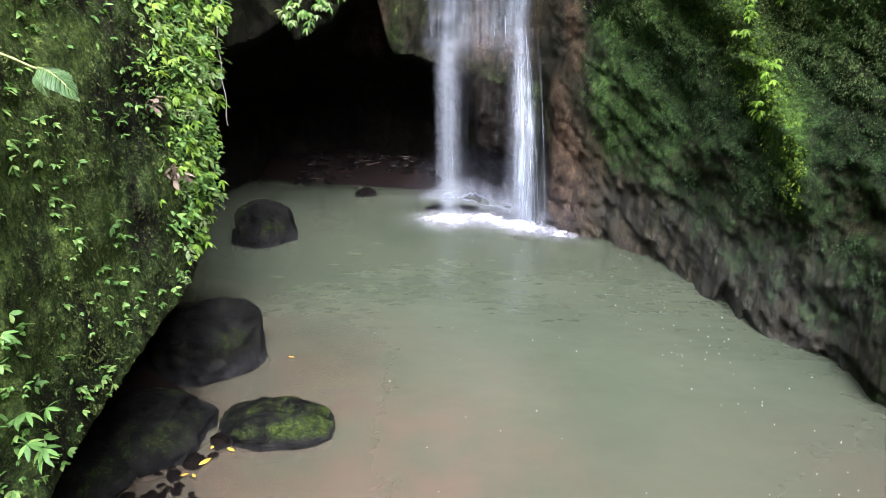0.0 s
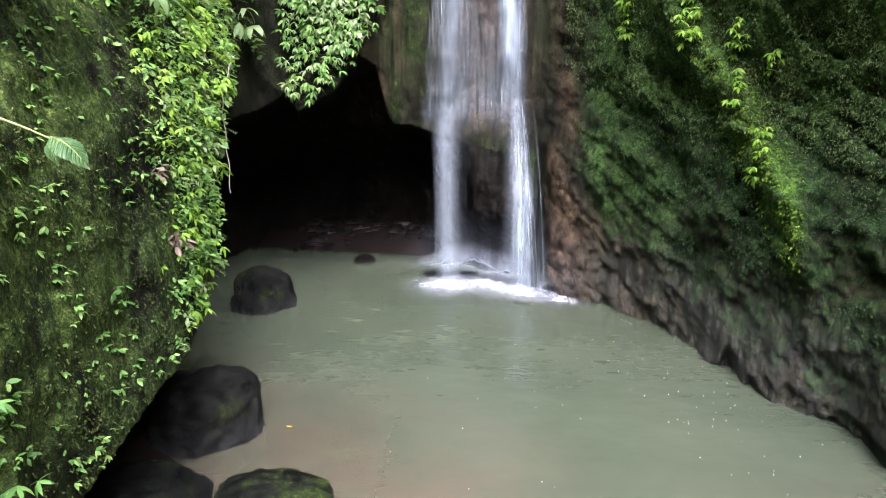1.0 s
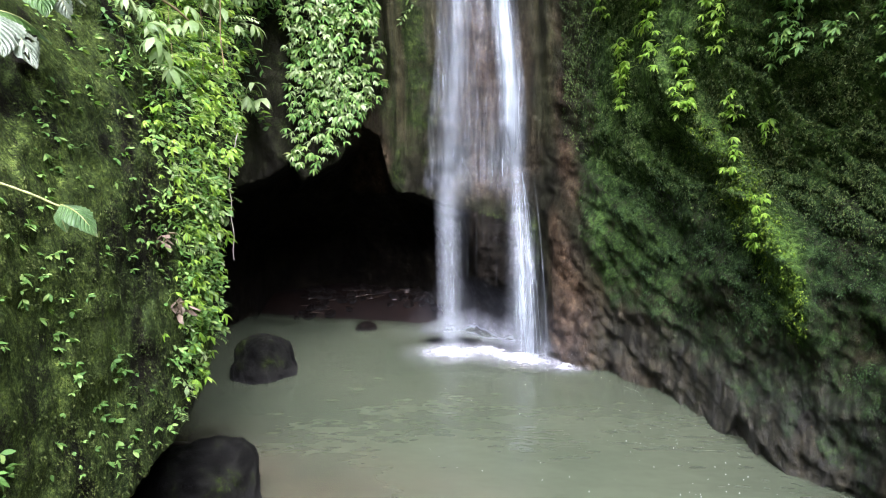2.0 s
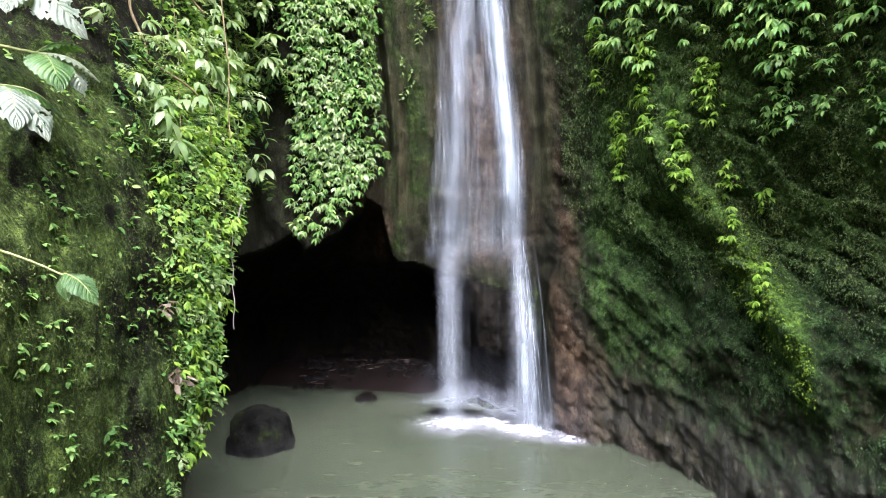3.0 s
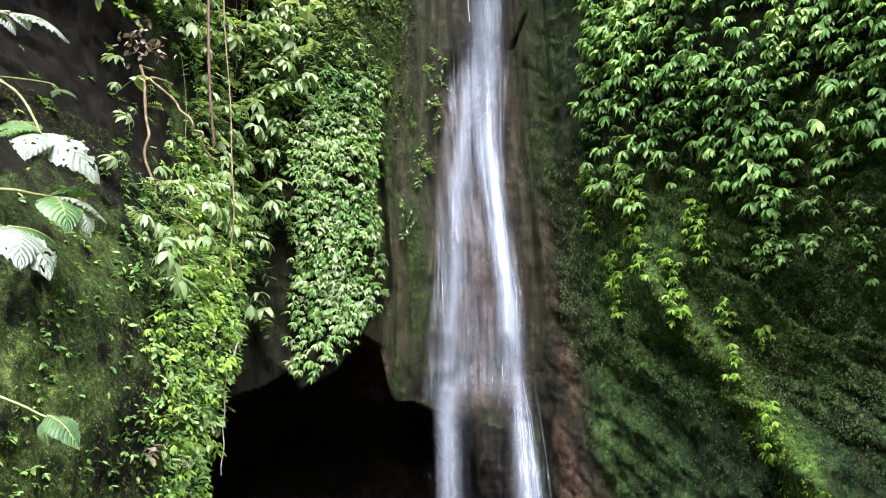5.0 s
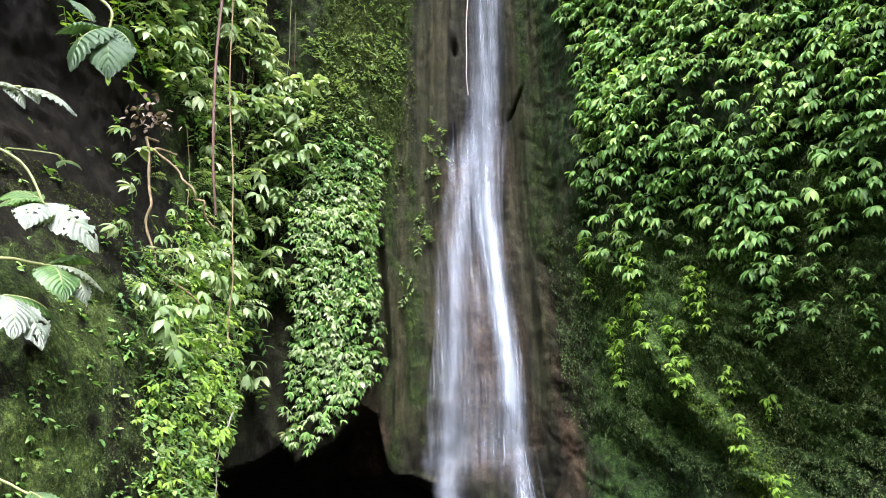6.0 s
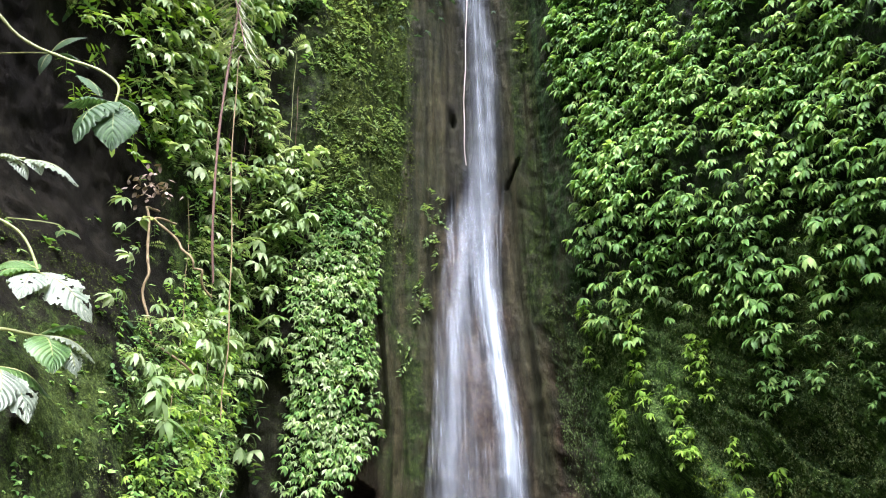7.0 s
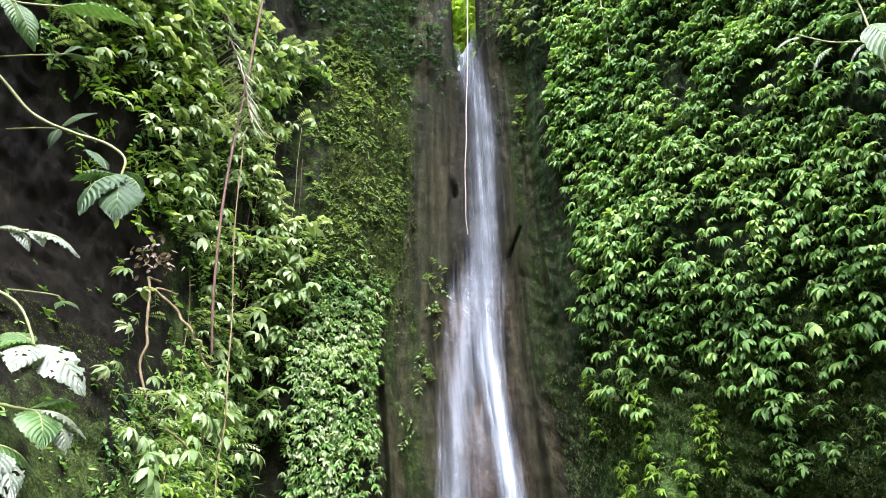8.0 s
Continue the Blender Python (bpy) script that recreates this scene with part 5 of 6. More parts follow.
def droplets(name, n, seed, where, size):
    rng = np.random.default_rng(seed)
    p = where(rng, n)
    t = np.array([[0, 0, 1], [0.9, 0, -0.4], [-0.45, 0.8, -0.4], [-0.45, -0.8, -0.4]])
    sc = rng.uniform(*size, n)[:, None, None]
    v = (t[None] * sc * np.array([1, 1, 1.6]) + p[:, None]).reshape(-1, 3)
    f = np.array([(0, 1, 2), (0, 2, 3), (0, 3, 1), (1, 3, 2)])
    f = (f[None] + 4 * np.arange(n)[:, None, None]).reshape(-1, 3)
    ob = new(name, fast_mesh(name, v, f, DROP))
    return ob


MIST = fall_material("mist", 0.35, 1.6, 1.2, 0.9, (0.52, 0.57, 0.63), 0.4, 0.0, 0.5)
stream("mist", lambda z: -6.0 + 0 * z, lambda z: 14.5 + 0 * z, lambda z, u: 0.95 * (1 - z / 1.5) ** 1.2 - 0.18 - 0.8 * (1 - smooth(z, 0.0, 0.35)), 0.02, 1.5, MIST, waterfall, 0.12, 60, 20, 0.25, 0.0)


DROP, dn, dl, dp = material("water_drop")
dp.inputs["Base Color"].default_value = (0.45, 0.47, 0.47, 1)
dp.inputs["Roughness"].default_value = 0.3


def spray_at(rng, n):
    s = rng.uniform(0, 1, n)
    x = 0.1 + 2.3 * s + rng.normal(0, 0.28, n)
    y = 11.9 - 1.0 * s + rng.normal(0, 0.25, n)
    return np.stack([x, y, np.abs(rng.normal(0, 0.22, n)) + 0.03], 1)


def flecks_at(rng, n):
    u = rng.uniform(0, 1, n)
    x, y = rng.uniform(-0.5, 4.0, n), 3.2 + 8.0 * u
    x = np.where(rng.uniform(0, 1, n) < 0.6, rng.normal(3.1 - 0.0 * y, 0.55, n), x)
    x = np.minimum(x, curve(y, (3, 4.3), (5.5, 4.2), (7.2, 3.8), (9.5, 3.3), (11.2, 2.3)))
    return np.stack([x, y, 0 * x + 0.022], 1)


spray = droplets("spray_drop", 500, 311, spray_at, (0.002, 0.006))
spray.parent = waterfall
tagged(spray, kind="stuff")
tagged(droplets("foam_fleck", 170, 313, flecks_at, (0.002, 0.007)), "tiny white foam flecks drifting on the pool", "foam", kind="stuff")


# ================= large leaves, vines, roots =================
def wood_material(name, a, b, rough=0.8):
    m, n, l, p = material(name)
    co = world_coords(n, l, 1, 1, 0.3)
    n1 = noise_node(n, l, 30, 5, 0.6, co)
    l.new(ramp(n, l, n1.outputs[0], (0.3, a), (0.7, b)), p.inputs["Base Color"])
    p.inputs["Roughness"].default_value = rough
    bu = n.new("ShaderNodeBump")
    bu.inputs["Strength"].default_value, bu.inputs["Distance"].default_value = 0.6, 0.01
    l.new(n1.outputs[0], bu.inputs["Height"])
    l.new(bu.outputs[0], p.inputs["Normal"])
    return m


BARK = wood_material("vine_bark", (0.10, 0.075, 0.03), (0.26, 0.20, 0.09))
BROWN = wood_material("dry_stem", (0.05, 0.028, 0.018), (0.14, 0.075, 0.045))
GREENSTEM = wood_material("green_stem", (0.13, 0.17, 0.04), (0.26, 0.28, 0.08), 0.5)
ROPE = wood_material("rope_fibre", (0.30, 0.26, 0.22), (0.55, 0.47, 0.40))


def spline(points, n=40):
    """A smooth line through points."""
    p = np.array(points, float)
    p = np.concatenate([[2 * p[0] - p[1]], p, [2 * p[-1] - p[-2]]])
    out = []
    segs = len(p) - 3
    for k in range(segs):
        t = np.linspace(0, 1, n // segs + 1)[:-1] if k < segs - 1 else np.linspace(0, 1, n // segs + 1)
        a, b, c, d = p[k:k + 4]
        t = t[:, None]
        out.append(0.5 * (2 * b + (c - a) * t + (2 * a - 5 * b + 4 * c - d) * t**2 + (3 * b - a - 3 * c + d) * t**3))
    return np.concatenate(out)


def tube(name, points, r0, r1, mat, parent=None, wobble=0.0, seed=0, sides=7, n=40, seated=True):
    line = seat(spline(points, n)) if seated else spline(points, n)
    if wobble:
        rng = np.random.default_rng(seed)
        f = np.arange(len(line)) * 0.35
        line = line + wobble * np.stack([np.sin(f * 1.3 + rng.uniform(0, 6)), np.sin(f * 0.9 + rng.uniform(0, 6)), 0.4 * np.sin(f + rng.uniform(0, 6))], 1)
    d = np.gradient(line, axis=0)
    d /= np.linalg.norm(d, axis=1, keepdims=True)
    u = np.cross(d, (0.31, 0.87, 0.2))
    u /= np.linalg.norm(u, axis=1, keepdims=True)
    w = np.cross(d, u)
    rad = np.linspace(r0, r1, len(line)) * (1 + 0.12 * np.sin(np.arange(len(line)) * 1.7 + seed))
    q = np.linspace(0, 2 * math.pi, sides, endpoint=False)
    v = line[:, None] + rad[:, None, None] * (u[:, None] * np.cos(q)[None, :, None] + w[:, None] * np.sin(q)[None, :, None])
    idx = np.arange(len(line) * sides).reshape(len(line), sides)
    nxt = np.roll(idx, -1, 1)
    f = np.stack([idx[:-1], nxt[:-1], nxt[1:], idx[1:]], -1).reshape(-1, 4)
    ob = mesh_object(name, v.reshape(-1, 3), f, mat)
    ob.parent = parent
    return ob


def veined(name, dark, light, gloss=0.36, glow=0.3):
    """A large leaf's skin: paler side veins that run out from the midrib, blotches, and a satin gloss."""
    m, n, l, p = material(name)
    al, ac = n.new("ShaderNodeAttribute"), n.new("ShaderNodeAttribute")
    al.attribute_name, ac.attribute_name = "along", "across"
    slant = n.new("ShaderNodeMath")
    slant.operation = 'MULTIPLY_ADD'
    l.new(ac.outputs["Fac"], slant.inputs[0])
    slant.inputs[1].default_value = -0.22
    l.new(al.outputs["Fac"], slant.inputs[2])
    wave = n.new("ShaderNodeMath")
    wave.operation = 'MULTIPLY'
    l.new(slant.outputs[0], wave.inputs[0])
    wave.inputs[1].default_value = 2 * math.pi * 11
    sine = n.new("ShaderNodeMath")
    sine.operation = 'SINE'
    l.new(wave.outputs[0], sine.inputs[0])
    vein = ramp(n, l, sine.outputs[0], (0.0, (0.86, 0.87, 0.85)), (0.75, (1.0, 1.0, 1.0)), (0.97, (1.25, 1.22, 1.2)))
    rib = ramp(n, l, ac.outputs["Fac"], (0.0, (1.5, 1.45, 1.3)), (0.07, (1.0, 1.0, 1.0)))
    co = world_coords(n, l)
    n1 = noise_node(n, l, 9.0, 6, 0.65, co)
    n2 = noise_node(n, l, 60.0, 4, 0.7, co)
    c = ramp(n, l, n1.outputs[0], (0.32, dark), (0.66, light))
    c = mix(n, l, 0.9, c, vein, 'MULTIPLY')
    c = mix(n, l, 0.8, c, rib, 'MULTIPLY')
    c = mix(n, l, 0.5, c, ramp(n, l, n2.outputs[0], (0.3, (0.5, 0.5, 0.45)), (0.6, (1, 1, 1))), 'MULTIPLY')
    l.new(c, p.inputs["Base Color"])
    p.inputs["Roughness"].default_value = gloss
    b = n.new("ShaderNodeBump")
    b.inputs["Strength"].default_value, b.inputs["Distance"].default_value = 0.8, 0.01
    l.new(sine.outputs[0], b.inputs["Height"])
    l.new(b.outputs[0], p.inputs["Normal"])
    tl = n.new("ShaderNodeBsdfTranslucent")
    l.new(mix(n, l, 1.0, c, (1.0, 1.0, 0.5), 'MULTIPLY'), tl.inputs[0])
    mx = n.new("ShaderNodeMixShader")
    mx.inputs[0].default_value = glow
    l.new(p.outputs[0], mx.inputs[1])
    l.new(tl.outputs[0], mx.inputs[2])
    l.new(mx.outputs[0], n["Material Output"].inputs[0])
    return m


BIG_LEAF = veined("big_leaf", (0.050, 0.125, 0.026), (0.125, 0.235, 0.060))
BIG_PALE = veined("big_pale_leaf", (0.19, 0.26, 0.17), (0.38, 0.44, 0.33))
BIG_MID = veined("big_green_leaf", (0.05, 0.12, 0.032), (0.13, 0.24, 0.075))
BIG_DARK = veined("big_dark_leaf", (0.028, 0.072, 0.022), (0.062, 0.130, 0.040), 0.6)


def big_leaf(parent, base, tip, width, mat, seed, sag=0.12, name="leaf", eaten=0.0):
    """A large pointed pleated leaf with a wavy margin, drooping from base to tip, here and there eaten through."""
    rng = np.random.default_rng(seed)
    base, tip = seat([base, tip])
    ln = np.linalg.norm(tip - base)
    fwd = (tip - base) / ln
    up = np.array([0.0, -0.35, 1.0]) + rng.normal(0, 0.22, 3)
    side = np.cross(fwd, up)
    side /= np.linalg.norm(side)
    nrm = np.cross(side, fwd)
    ns, nw = 38, 9
    t = np.linspace(0, 1, ns)
    vv = np.linspace(-1, 1, 2 * nw + 1)
    T, V = np.meshgrid(t, vv, indexing="ij")
    prof = np.sin(math.pi * T ** 0.85) ** 0.8 * (1 - 0.35 * T ** 3)
    teeth = 1 - 0.05 * (0.5 + 0.5 * np.sin(T * 70)) * np.abs(V) ** 3
    torn = 1 - (0.10 + 0.5 * eaten) * smooth(vnoise(T * 9 + seed, V * 0.6 + np.sign(V) * 5, 0 * T, seed), 0.25, 0.7) * smooth(np.abs(V), 0.3, 1)
    half = 0.5 * width * prof * torn * teeth
    pleat = 0.010 * width / 0.2 * np.sin((T - 0.22 * np.abs(V)) * 2 * math.pi * 11) * np.abs(V) * prof
    arch = sag * ln * np.sin(math.pi * T) + 0.16 * width * (0.35 - np.abs(V) ** 1.4) * prof + 0.03 * ln * vnoise(T * 3, V * 1.5, 0 * T + seed, seed) * np.abs(V)
    P = base + fwd * (T * ln)[..., None] + side * (V * half)[..., None] + nrm * (pleat + arch)[..., None]
    idx = np.arange(T.size).reshape(T.shape)
    f = np.stack([idx[:-1, :-1], idx[1:, :-1], idx[1:, 1:], idx[:-1, 1:]], -1)
    tc, vc = T[:-1, :-1], 0.5 * (V[:-1, :-1] + V[1:, 1:])
    holes = vnoise(tc * 13, vc * 3.2, 0 * tc + 3.7 * seed, seed + 3) > 1.0 - 1.05 * eaten
    holes &= (np.abs(vc) > 0.14)
    ob = mesh_object(name, P.reshape(-1, 3), f[~holes].reshape(-1, 4), mat)
    for nm, val in (("along", T), ("across", np.abs(V))):
        ob.data.attributes.new(nm, 'FLOAT', 'POINT').data.foreach_set("value", val.ravel().astype(np.float32))
    ob.parent = parent
    mid = np.array([0.3, 0.6])
    tube("midrib", [base, *(base + q * (tip - base) + nrm * (sag * ln * math.sin(math.pi * q) + 0.05 * width) for q in mid), tip], 0.005, 0.0015, GREENSTEM, ob, n=12, sides=5, seated=False)
    return ob


def leafy_branch(label, stem, leaves, mat, seed, width=0.46, stem_r=0.014, alt=None, move=(0.0, 0.0)):
    def put(p):
        q = radians(-move[0])
        return (p[0] * math.cos(q) - p[1] * math.sin(q), p[0] * math.sin(q) + p[1] * math.cos(q), p[2] + move[1])

    root = tagged(new("leafy_branch"), label, "branch", "large-leaved branches")
    tube("stem", [put(p) for p in stem], stem_r, stem_r * 0.6, GREENSTEM, root, 0.004, seed)
    for k, (b, e) in enumerate(leaves):
        ln = np.linalg.norm(np.subtract(e, b))
        skin = alt if alt and k % 2 else mat
        big_leaf(root, put(b), put(e), ln * width, skin, seed * 10 + k, eaten=0.42 if skin is BIG_PALE else 0.12)
    return root


leafy_branch("branch with large pale pleated leaves, some torn", [(-3.6, 3.9, 5.55), (-3.19, 4.11, 5.64), (-2.92, 4.18, 5.54), (-2.74, 4.24, 5.42), (-2.61, 4.27, 5.18)],
             [((-2.60, 4.27, 5.18), (-2.18, 4.28, 4.83)), ((-2.61, 4.27, 5.18), (-2.80, 4.02, 5.03)), ((-2.62, 4.26, 5.17), (-2.50, 3.96, 4.88)), ((-2.61, 4.26, 5.20), (-3.0, 4.39, 5.25))], BIG_PALE, 1, 0.6, alt=BIG_LEAF, move=(-1.9, 0.03))
leafy_branch("branch with large pale pleated leaves, some torn", [(-3.4, 3.8, 4.7), (-2.88, 4.09, 4.79), (-2.70, 4.15, 4.77), (-2.61, 4.15, 4.76)],
             [((-2.61, 4.15, 4.76), (-2.35, 3.95, 4.46)), ((-2.61, 4.15, 4.76), (-2.30, 4.31, 4.61)), ((-2.61, 4.15, 4.77), (-2.50, 4.50, 4.86)), ((-2.50, 4.21, 4.72), (-2.34, 4.19, 4.48))], BIG_LEAF, 2, 0.64, alt=BIG_PALE)
leafy_branch("branch with large pale pleated leaves, some torn", [(-3.3, 3.6, 4.4), (-2.75, 3.93, 4.51), (-2.61, 4.03, 4.50)],
             [((-2.61, 4.03, 4.50), (-2.24, 3.90, 4.14)), ((-2.61, 4.03, 4.51), (-2.30, 4.19, 4.33)), ((-2.59, 4.04, 4.50), (-2.32, 3.74, 4.18))], BIG_PALE, 3, 0.64, alt=BIG_LEAF, move=(-1.8, 0.0))
leafy_branch("arching branch with large dark glossy pleated leaves", [(-4.9, 4.6, 8.3), (-4.26, 4.77, 8.23), (-3.84, 5.00, 7.86), (-3.48, 5.13, 7.73), (-3.17, 5.21, 7.66), (-2.96, 5.22, 7.50), (-2.95, 5.22, 7.30)],
             [((-2.95, 5.22, 7.30), (-3.08, 4.92, 6.66)), ((-2.99, 5.20, 7.28), (-3.41, 5.18, 7.19)), ((-2.96, 5.22, 7.28), (-2.78, 4.98, 6.62)), ((-2.93, 5.24, 7.31), (-2.71, 5.24, 6.99)), ((-3.12, 5.24, 7.38), (-3.42, 5.29, 7.63)), ((-2.92, 5.24, 7.35), (-2.84, 5.51, 7.30))], BIG_DARK, 4, 0.66, 0.02, move=(-0.6, 0.0))
leafy_branch("thin branch with wide pale leaves", [(-4.2, 4.1, 6.1), (-3.40, 4.32, 6.15), (-3.30, 4.40, 6.20), (-3.12, 4.53, 6.26)],
             [((-3.21, 4.46, 6.24), (-3.03, 4.47, 6.04)), ((-3.12, 4.53, 6.25), (-2.74, 4.66, 6.09)), ((-3.11, 4.54, 6.26), (-2.95, 4.50, 6.10)), ((-3.30, 4.40, 6.20), (-3.05, 4.43, 6.17))], BIG_PALE, 5, 0.62, move=(-1.4, 0.0))
leafy_branch("branch end with broad green leaves", [(-5.0, 4.2, 8.9), (-4.24, 4.24, 8.78), (-4.04, 4.44, 8.79), (-3.77, 4.66, 8.99)],
             [((-4.11, 4.37, 8.79), (-3.89, 4.44, 8.38)), ((-3.77, 4.66, 8.99), (-3.26, 5.27, 9.36)), ((-4.04, 4.44, 8.79), (-3.81, 4.63, 8.32))], BIG_LEAF, 6, 0.45)
leafy_branch("small branch with drooping green leaves", [(-4.8, 5.0, 8.6), (-4.11, 5.04, 8.69), (-3.87, 5.10, 8.77)],
             [((-3.87, 5.10, 8.77), (-3.49, 5.24, 8.68)), ((-3.87, 5.10, 8.77), (-3.78, 5.28, 9.04)), ((-3.87, 5.10, 8.77), (-3.94, 5.05, 8.59))], BIG_LEAF, 7, 0.4, 0.010)
leafy_branch("small branch with drooping green leaves", [(-4.8, 5.4, 8.0), (-4.03, 5.47, 8.08), (-3.86, 5.48, 8.08)],
             [((-3.90, 5.45, 8.06), (-3.66, 5.61, 8.40)), ((-3.90, 5.45, 8.06), (-3.94, 5.42, 7.77)), ((-3.86, 5.48, 8.08), (-3.55, 5.57, 7.97))], BIG_DARK, 8, 0.4, 0.010)
leafy_branch("thin twig with two small leaves", [(-4.4, 5.3, 6.2), (-3.57, 5.43, 6.17), (-3.46, 5.50, 6.12)],
             [((-3.46, 5.50, 6.12), (-3.28, 5.50, 6.03)), ((-3.46, 5.50, 6.12), (-3.44, 5.39, 6.00))], BIG_LEAF, 9, 0.5, 0.007)
leafy_branch("thin stem ending in one half-torn leaf", [(-2.88, 3.00, 3.56), (-2.34, 3.24, 3.52), (-2.23, 3.32, 3.48), (-2.07, 3.33, 3.42), (-1.92, 3.31, 3.36)],
             [((-1.92, 3.31, 3.37), (-1.71, 3.24, 3.21)), ((-1.92, 3.31, 3.36), (-1.86, 3.24, 3.23))], BIG_MID, 10, 0.55, 0.009, move=(-0.8, 0.02))
leafy_branch("leafy branch with pale drooping leaves and a forked stem", [(3.9, 3.3, 5.9), (3.63, 3.72, 6.69), (3.65, 3.70, 7.30), (3.68, 3.67, 7.90), (3.71, 3.64, 8.36)],
             [((3.46, 3.88, 7.65), (3.25, 3.93, 7.41)), ((3.39, 4.07, 7.98), (3.14, 4.15, 7.84)), ((3.67, 3.68, 7.85), (3.51, 3.84, 7.88)), ((3.66, 3.70, 7.54), (3.44, 3.76, 7.35)), ((3.69, 3.67, 7.70), (3.56, 3.51, 7.00)), ((3.72, 3.63, 7.93), (3.66, 3.83, 8.30)), ((3.57, 3.91, 8.39), (3.35, 3.97, 8.23))],
             BIG_LEAF, 11, 0.4, 0.013, alt=BIG_PALE)
tagged(tube("twig", [(3.66, 3.70, 7.54), (3.48, 3.87, 7.71), (3.38, 4.08, 8.03)], 0.008, 0.005, GREENSTEM), "thin green twig of a leafy branch", "twig")

tagged(tube("dry_stem", [(-2.95, 8.6, 13.8), (-2.89, 7.99, 13.23), (-2.85, 7.79, 11.13), (-2.82, 7.59, 9.19), (-2.77, 7.51, 7.16), (-2.74, 7.6, 6.36)], 0.022, 0.016, BROWN), "long dry reddish-brown stem hanging down the cliff", "stem")
for pts, r, lab in (
    ([(-3.37, 7.9, 7.3), (-3.37, 7.26, 7.04), (-3.07, 7.28, 6.74), (-2.89, 7.25, 6.48), (-2.80, 7.29, 6.38), (-2.74, 7.5, 6.15)], 0.017, "woody vine with peeling yellow-brown bark"),
    ([(-3.6, 7.8, 7.4), (-3.50, 7.19, 7.16), (-3.35, 7.15, 6.47), (-3.35, 7.04, 6.15), (-3.25, 7.09, 5.64), (-3.02, 7.08, 5.03), (-2.9, 7.3, 4.6)], 0.018, "woody vine with peeling yellow-brown bark"),
    ([(-3.6, 6.2, 5.5), (-3.34, 6.38, 5.44), (-3.24, 6.65, 5.46), (-2.94, 7.01, 5.34), (-2.7, 7.5, 5.1)], 0.016, "thin crooked vine across mossy rock"),
    ([(-2.76, 8.3, 10.2), (-2.76, 7.83, 9.78), (-2.64, 7.87, 7.33), (-2.56, 7.79, 5.64), (-2.56, 7.79, 4.73)], 0.010, "thin brown vine hanging straight down"),
    ([(-2.56, 8.3, 4.0), (-2.51, 7.72, 3.60), (-2.50, 7.70, 3.08), (-2.49, 7.71, 2.45)], 0.007, "pale thin root hanging free before the cave"),
    ([(1.36, 12.45, 19.6), (1.34, 12.33, 18.89), (1.15, 12.45, 14.81), (1.07, 12.55, 13.27), (1.01, 12.66, 11.86), (1.04, 12.86, 11.0)], 0.014, "pale rope hanging beside the upper waterfall"),
    ([(3.9, 9.6, 16.5), (3.88, 9.43, 15.61), (3.87, 9.44, 13.88), (3.85, 9.6, 12.3)], 0.012, "pale dry vine hanging over green leaves"),
):
    tagged(tube("rope" if "rope" in lab else "vine", pts, r, r * 0.75, ROPE if "pale" in lab else BARK, None, 0.028 if "woody" in lab else 0.01, int(r * 1000), n=60), lab, "rope" if "rope" in lab else "vine")


rng = np.random.default_rng(501)
for k in range(16):
    az0, top = rng.uniform(-26, -13), rng.uniform(7.5, 14.5)
    zs = np.linspace(top, max(top - rng.uniform(1.5, 4.5), 4.6), 6)
    line = place(az0 + np.cumsum(rng.normal(0, 0.12, 6)), zs, 0.42)
    tagged(tube("vine", line.tolist(), 0.005, 0.003, (BROWN, BARK, GREENSTEM)[k % 3], None, 0.006, k, 5, 30, seated=False), "thin vine dangling in front of the leafy cliff", "vine", "thin dangling vines")


def palm_frond(label, line, blade, mat, seed):
    root = tagged(new("palm_frond"), label, "palm frond", "hanging palm fronds")
    tube("rachis", line, 0.02, 0.008, BROWN, root)
    pts = seat(spline(line, 36))
    rng = np.random.default_rng(seed)
    pieces = []
    d = np.gradient(pts, axis=0)
    for k in range(6, len(pts)):
        for sgn in (-1, 1):
            for _ in range(3):
                yaw = rng.uniform(60, 95) * sgn
                v, t = leaflet(blade * rng.uniform(0.7, 1.1), 0.042, yaw, rng.uniform(-58, -30), rng.uniform(5, 30), (0, 0, 0), 2, 0.3)
                v = v * np.array([1, -0.5, 1])
                pieces.append((v + pts[k], t))
    v, t = gather(pieces)
    ob = new("foliage", fast_mesh("foliage", v, t, mat))
    ob.parent = root
    tagged(ob, kind="stuff")


PALM_GREY = leaf_material("grey_palm", (0.10, 0.14, 0.06), (0.20, 0.24, 0.13), (0.34, 0.36, 0.24), 0.5, 0.25)
palm_frond("withering grey-green palm frond hanging upside down", [(-3.9, 8.0, 13.9), (-3.68, 7.66, 13.38), (-3.35, 7.70, 12.17), (-2.88, 7.68, 10.90), (-2.60, 7.57, 9.9)], 0.55, PALM_GREY, 5)
palm_frond("withering grey-green palm frond hanging upside down", [(-4.1, 8.0, 13.6), (-3.96, 7.63, 13.04), (-3.71, 7.53, 11.9), (-3.55, 7.52, 11.2)], 0.45, PALM_GREY, 6)

# ---- dry leaf clumps caught on the wall ----
def leaf_clump(label, at, n, spread, size, mat, seed):
    root = tagged(new("leaf_clump"), label, "leaves", "dead leaf clumps")
    rng = np.random.default_rng(seed)
    for k in range(n):
        v, t = leaflet(size * rng.uniform(0.7, 1.2), size * 0.5, rng.uniform(-180, 180), rng.uniform(-60, 40), rng.uniform(30, 120), (0, 0, 0), 3, 0.5, rng.uniform(-0.8, 0.8))
        ob = new("leaf", fast_mesh("leaf", v, t, mat))
        ob.parent = root
        ob.location = Vector(at) + Vector(rng.normal(0, spread, 3))


def on_wall(az, z, off):
    return [float(c) for c in place(np.array(float(az)), np.array(float(z)), off)]


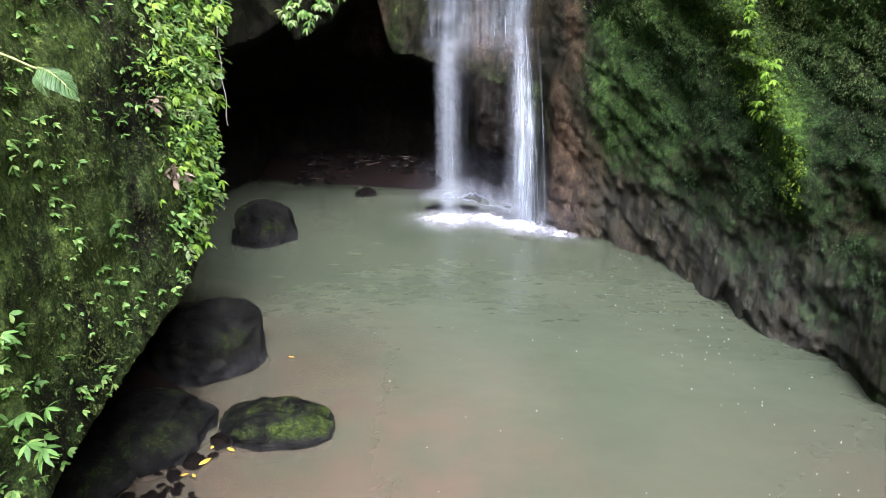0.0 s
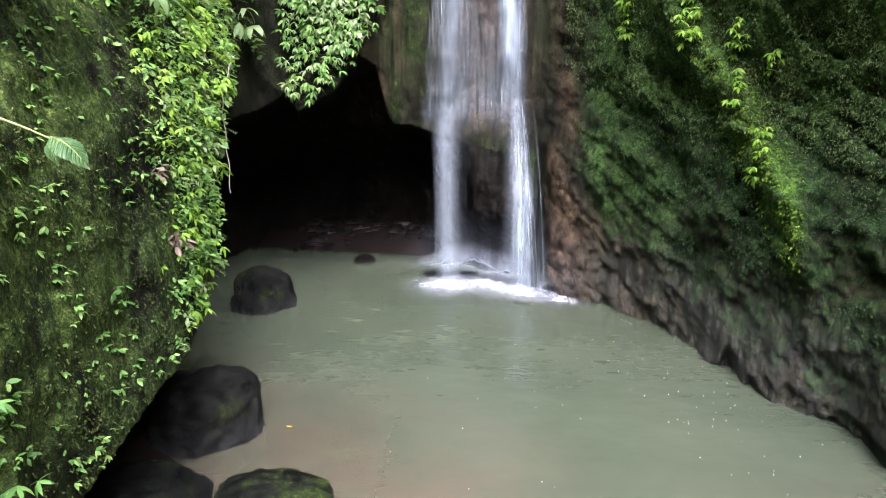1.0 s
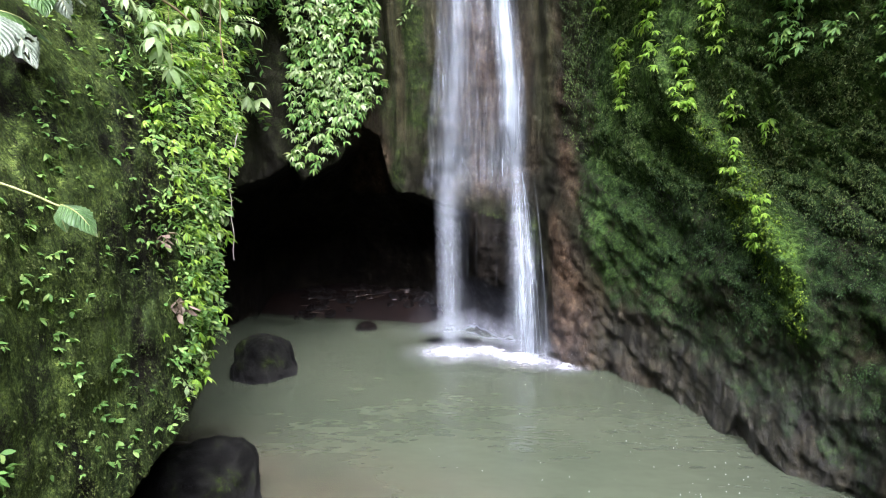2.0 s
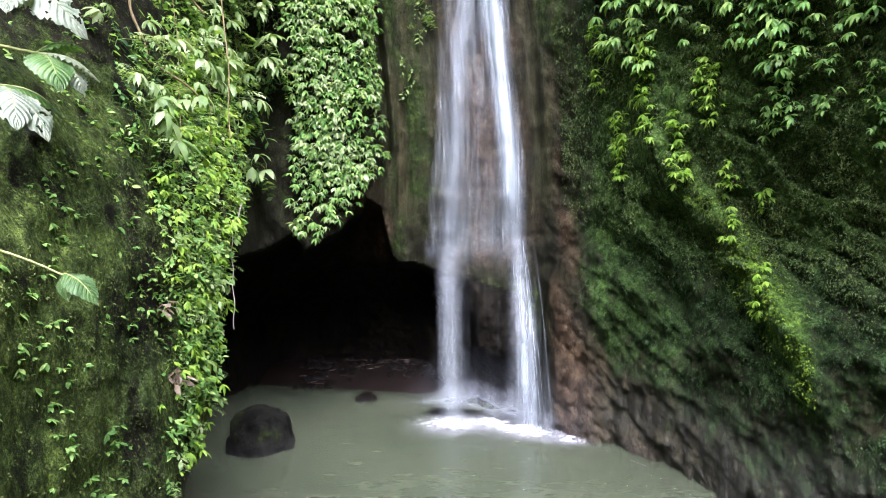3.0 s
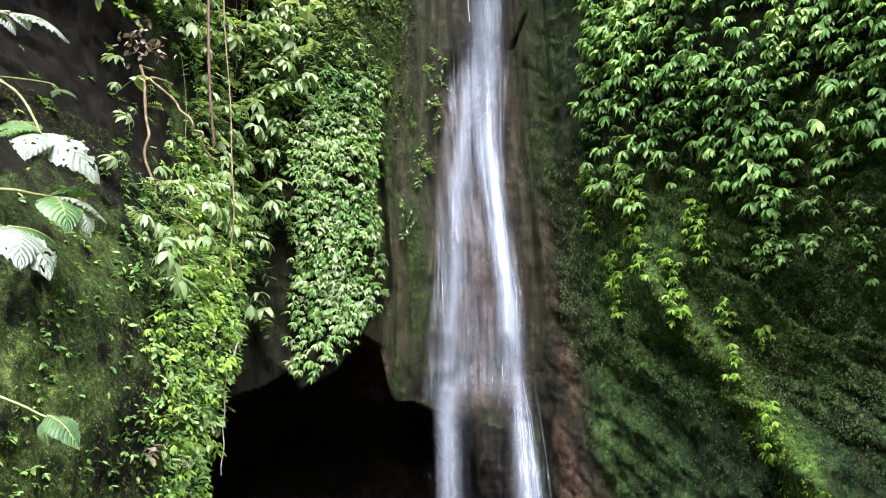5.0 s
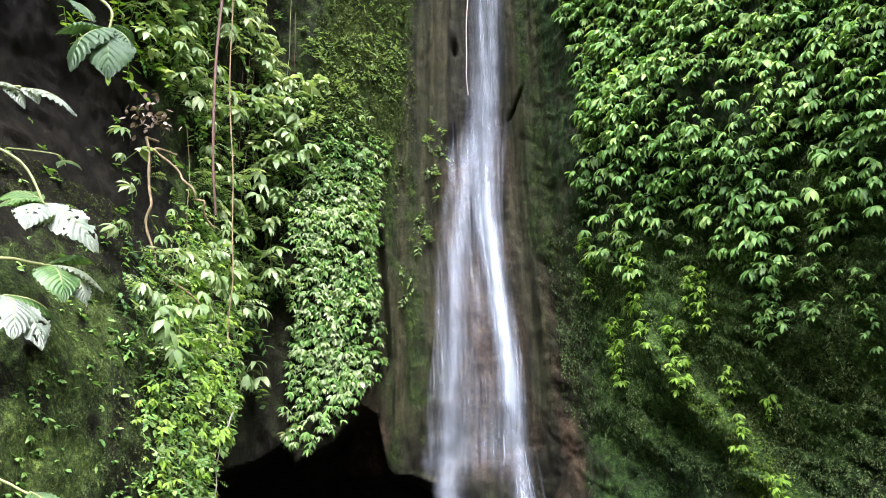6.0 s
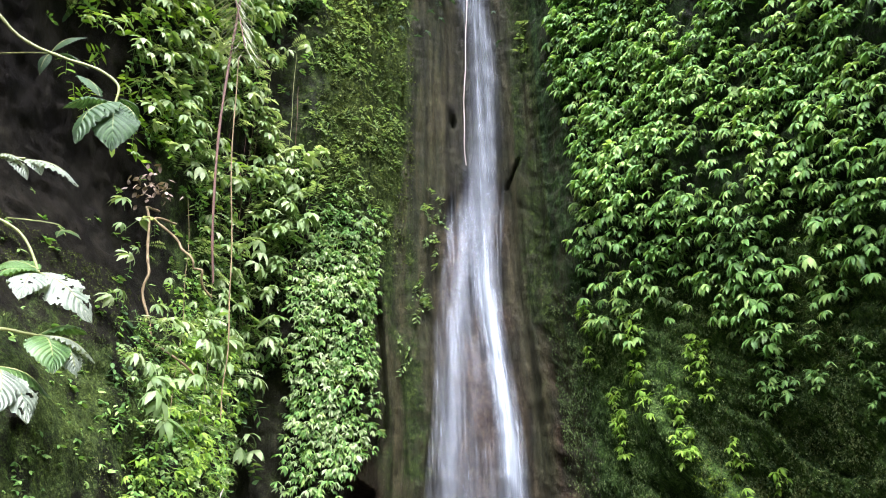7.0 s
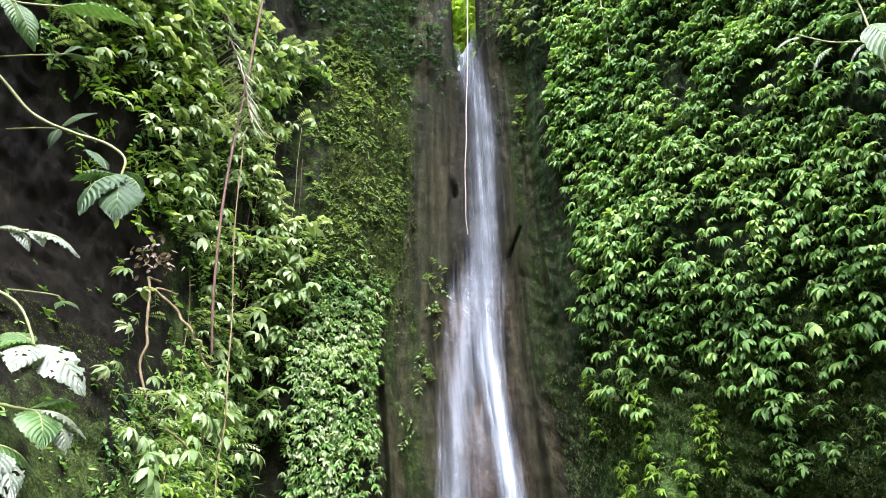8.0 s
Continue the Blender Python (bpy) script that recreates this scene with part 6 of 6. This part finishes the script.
leaf_clump("crumpled pale brown dead leaves caught among plants", on_wall(-22.7, 2.35, 0.12), 18, 0.06, 0.11, LEAF_DEAD, 1)
leaf_clump("crumpled pale brown dead leaves caught among plants", on_wall(-23.6, 2.95, 0.12), 14, 0.05, 0.09, LEAF_DEAD, 2)
leaf_clump("heap of dry brown leaves on a rock ledge", seat((-3.5, 7.25, 7.5))[0], 60, 0.13, 0.10, LEAF_DEAD, 3)
leaf_clump("dry curled leaves hanging on the cliff", on_wall(-17.5, 12.2, 0.3), 8, 0.12, 0.25, LEAF_DEAD, 4)

# ================= shore litter, driftwood, stones =================
YELLOW = leaf_material("yellow_leaf", (0.36, 0.19, 0.02), (0.48, 0.30, 0.03), (0.55, 0.42, 0.08), 0.4, 0.2)
for k, (x, y, turn, ln) in enumerate(((-2.03, 4.56, 35, 0.17), (-1.93, 4.86, 80, 0.14), (-1.86, 4.80, 120, 0.12), (-2.0, 4.78, 10, 0.10), (-2.14, 4.42, 60, 0.10), (-1.68, 6.46, 100, 0.10), (-2.83, 7.6, 110, 0.12), (-2.0, 4.40, -40, 0.09))):
    v, t = leaflet(0.8 * ln, ln * 0.32, turn, 4, 14, (0, 0, 0), 3, 0.15)
    zz = max(0.03, float(bed_height(np.array(x), np.array(y))) + 0.02)
    tagged(new("fallen_leaf", fast_mesh("fallen_leaf", v, t, YELLOW)), "yellow fallen leaf lying at the water's edge", "leaf", "fallen yellow leaves").location = (x, y, zz)
v, t = leaflet(0.13, 0.05, 20, -60, 20, (0, 0, 0), 3, 0.15)
tagged(new("fallen_leaf", fast_mesh("fallen_leaf", v, t, YELLOW)), "yellow fallen leaf stuck to wet rock", "leaf", "fallen yellow leaves").location = on_wall(31.6, 0.55, 0.03)

DRIFT = wood_material("wet_driftwood", (0.012, 0.008, 0.006), (0.05, 0.034, 0.022), 0.25)
PALEWOOD = wood_material("bleached_wood", (0.05, 0.036, 0.027), (0.11, 0.083, 0.063), 0.6)
rng = np.random.default_rng(77)
for k in range(46):
    x, y = rng.uniform(-3.2, 0.0), rng.uniform(15.1, 16.2)
    zz = float(bed_height(np.array(x), np.array(y)))
    ln, a = rng.uniform(0.10, 0.5), rng.uniform(-0.6, 0.6)
    dx, dy = 0.5 * ln * math.cos(a), 0.5 * ln * math.sin(a)
    zz = max(zz, 0.02)
    tagged(tube("driftwood", [(x - dx, y - dy, zz + 0.01), (x, y, zz + 0.012 + rng.uniform(0, 0.012)), (x + dx, y + dy, zz + 0.02)], rng.uniform(0.008, 0.025), 0.006, PALEWOOD if k % 5 == 0 else DRIFT, None, 0.01, k, 6, 8),
           "wet driftwood stick washed up inside the cave", "driftwood", "driftwood sticks")

PEBBLE = rock_material("pebble_rock", (0.005, 0.004, 0.0035), (0.028, 0.021, 0.016), 0.8, 0.95, 0.3)
PEBBLE_MESH = [boulder_mesh("stone", 1, 0.8, 0.6, 400 + k, PEBBLE, 3) for k in range(4)]
spots = [(rng.uniform(-3.4, 0.2), rng.uniform(14.9, 16.4), rng.uniform(0.05, 0.16)) for _ in range(70)]
spots += [(-1.56, 13.85, 0.22), (-1.95, 4.92, 0.13), (-2.1, 4.62, 0.09), (-2.2, 4.45, 0.07), (-1.97, 4.72, 0.05), (-2.65, 7.4, 0.2)]
spots += [(rng.uniform(-2.6, -1.95), rng.uniform(4.0, 4.7), rng.uniform(0.02, 0.06)) for _ in range(40)]
for k, (x, y, r) in enumerate(spots):
    ob = tagged(new("stone", PEBBLE_MESH[k % 4]), "small wet brown stone on the shore", "stone", "shore stones")
    zz = max(float(bed_height(np.array(x), np.array(y))), -0.02)
    ob.matrix_world = pose(x, y, zz + 0.2 * r, rng.uniform(-15, 15), rng.uniform(-15, 15), rng.uniform(0, 360)) @ Matrix.Scale(r, 4)

tube("limb", [(1.9, 18.0, 25.0), (1.75, 16.8, 23.6), (1.6, 15.8, 22.2), (1.55, 15.5, 20.6)], 0.05, 0.015, BARK, tree, 0.03, 4)
trunk = tube("trunk", [(1.2, 19.5, 22.6), (1.4, 19.0, 24.0), (1.9, 18.0, 25.2), (1.8, 17.0, 26.4)], 0.16, 0.05, BARK, tree, 0.03, 3)
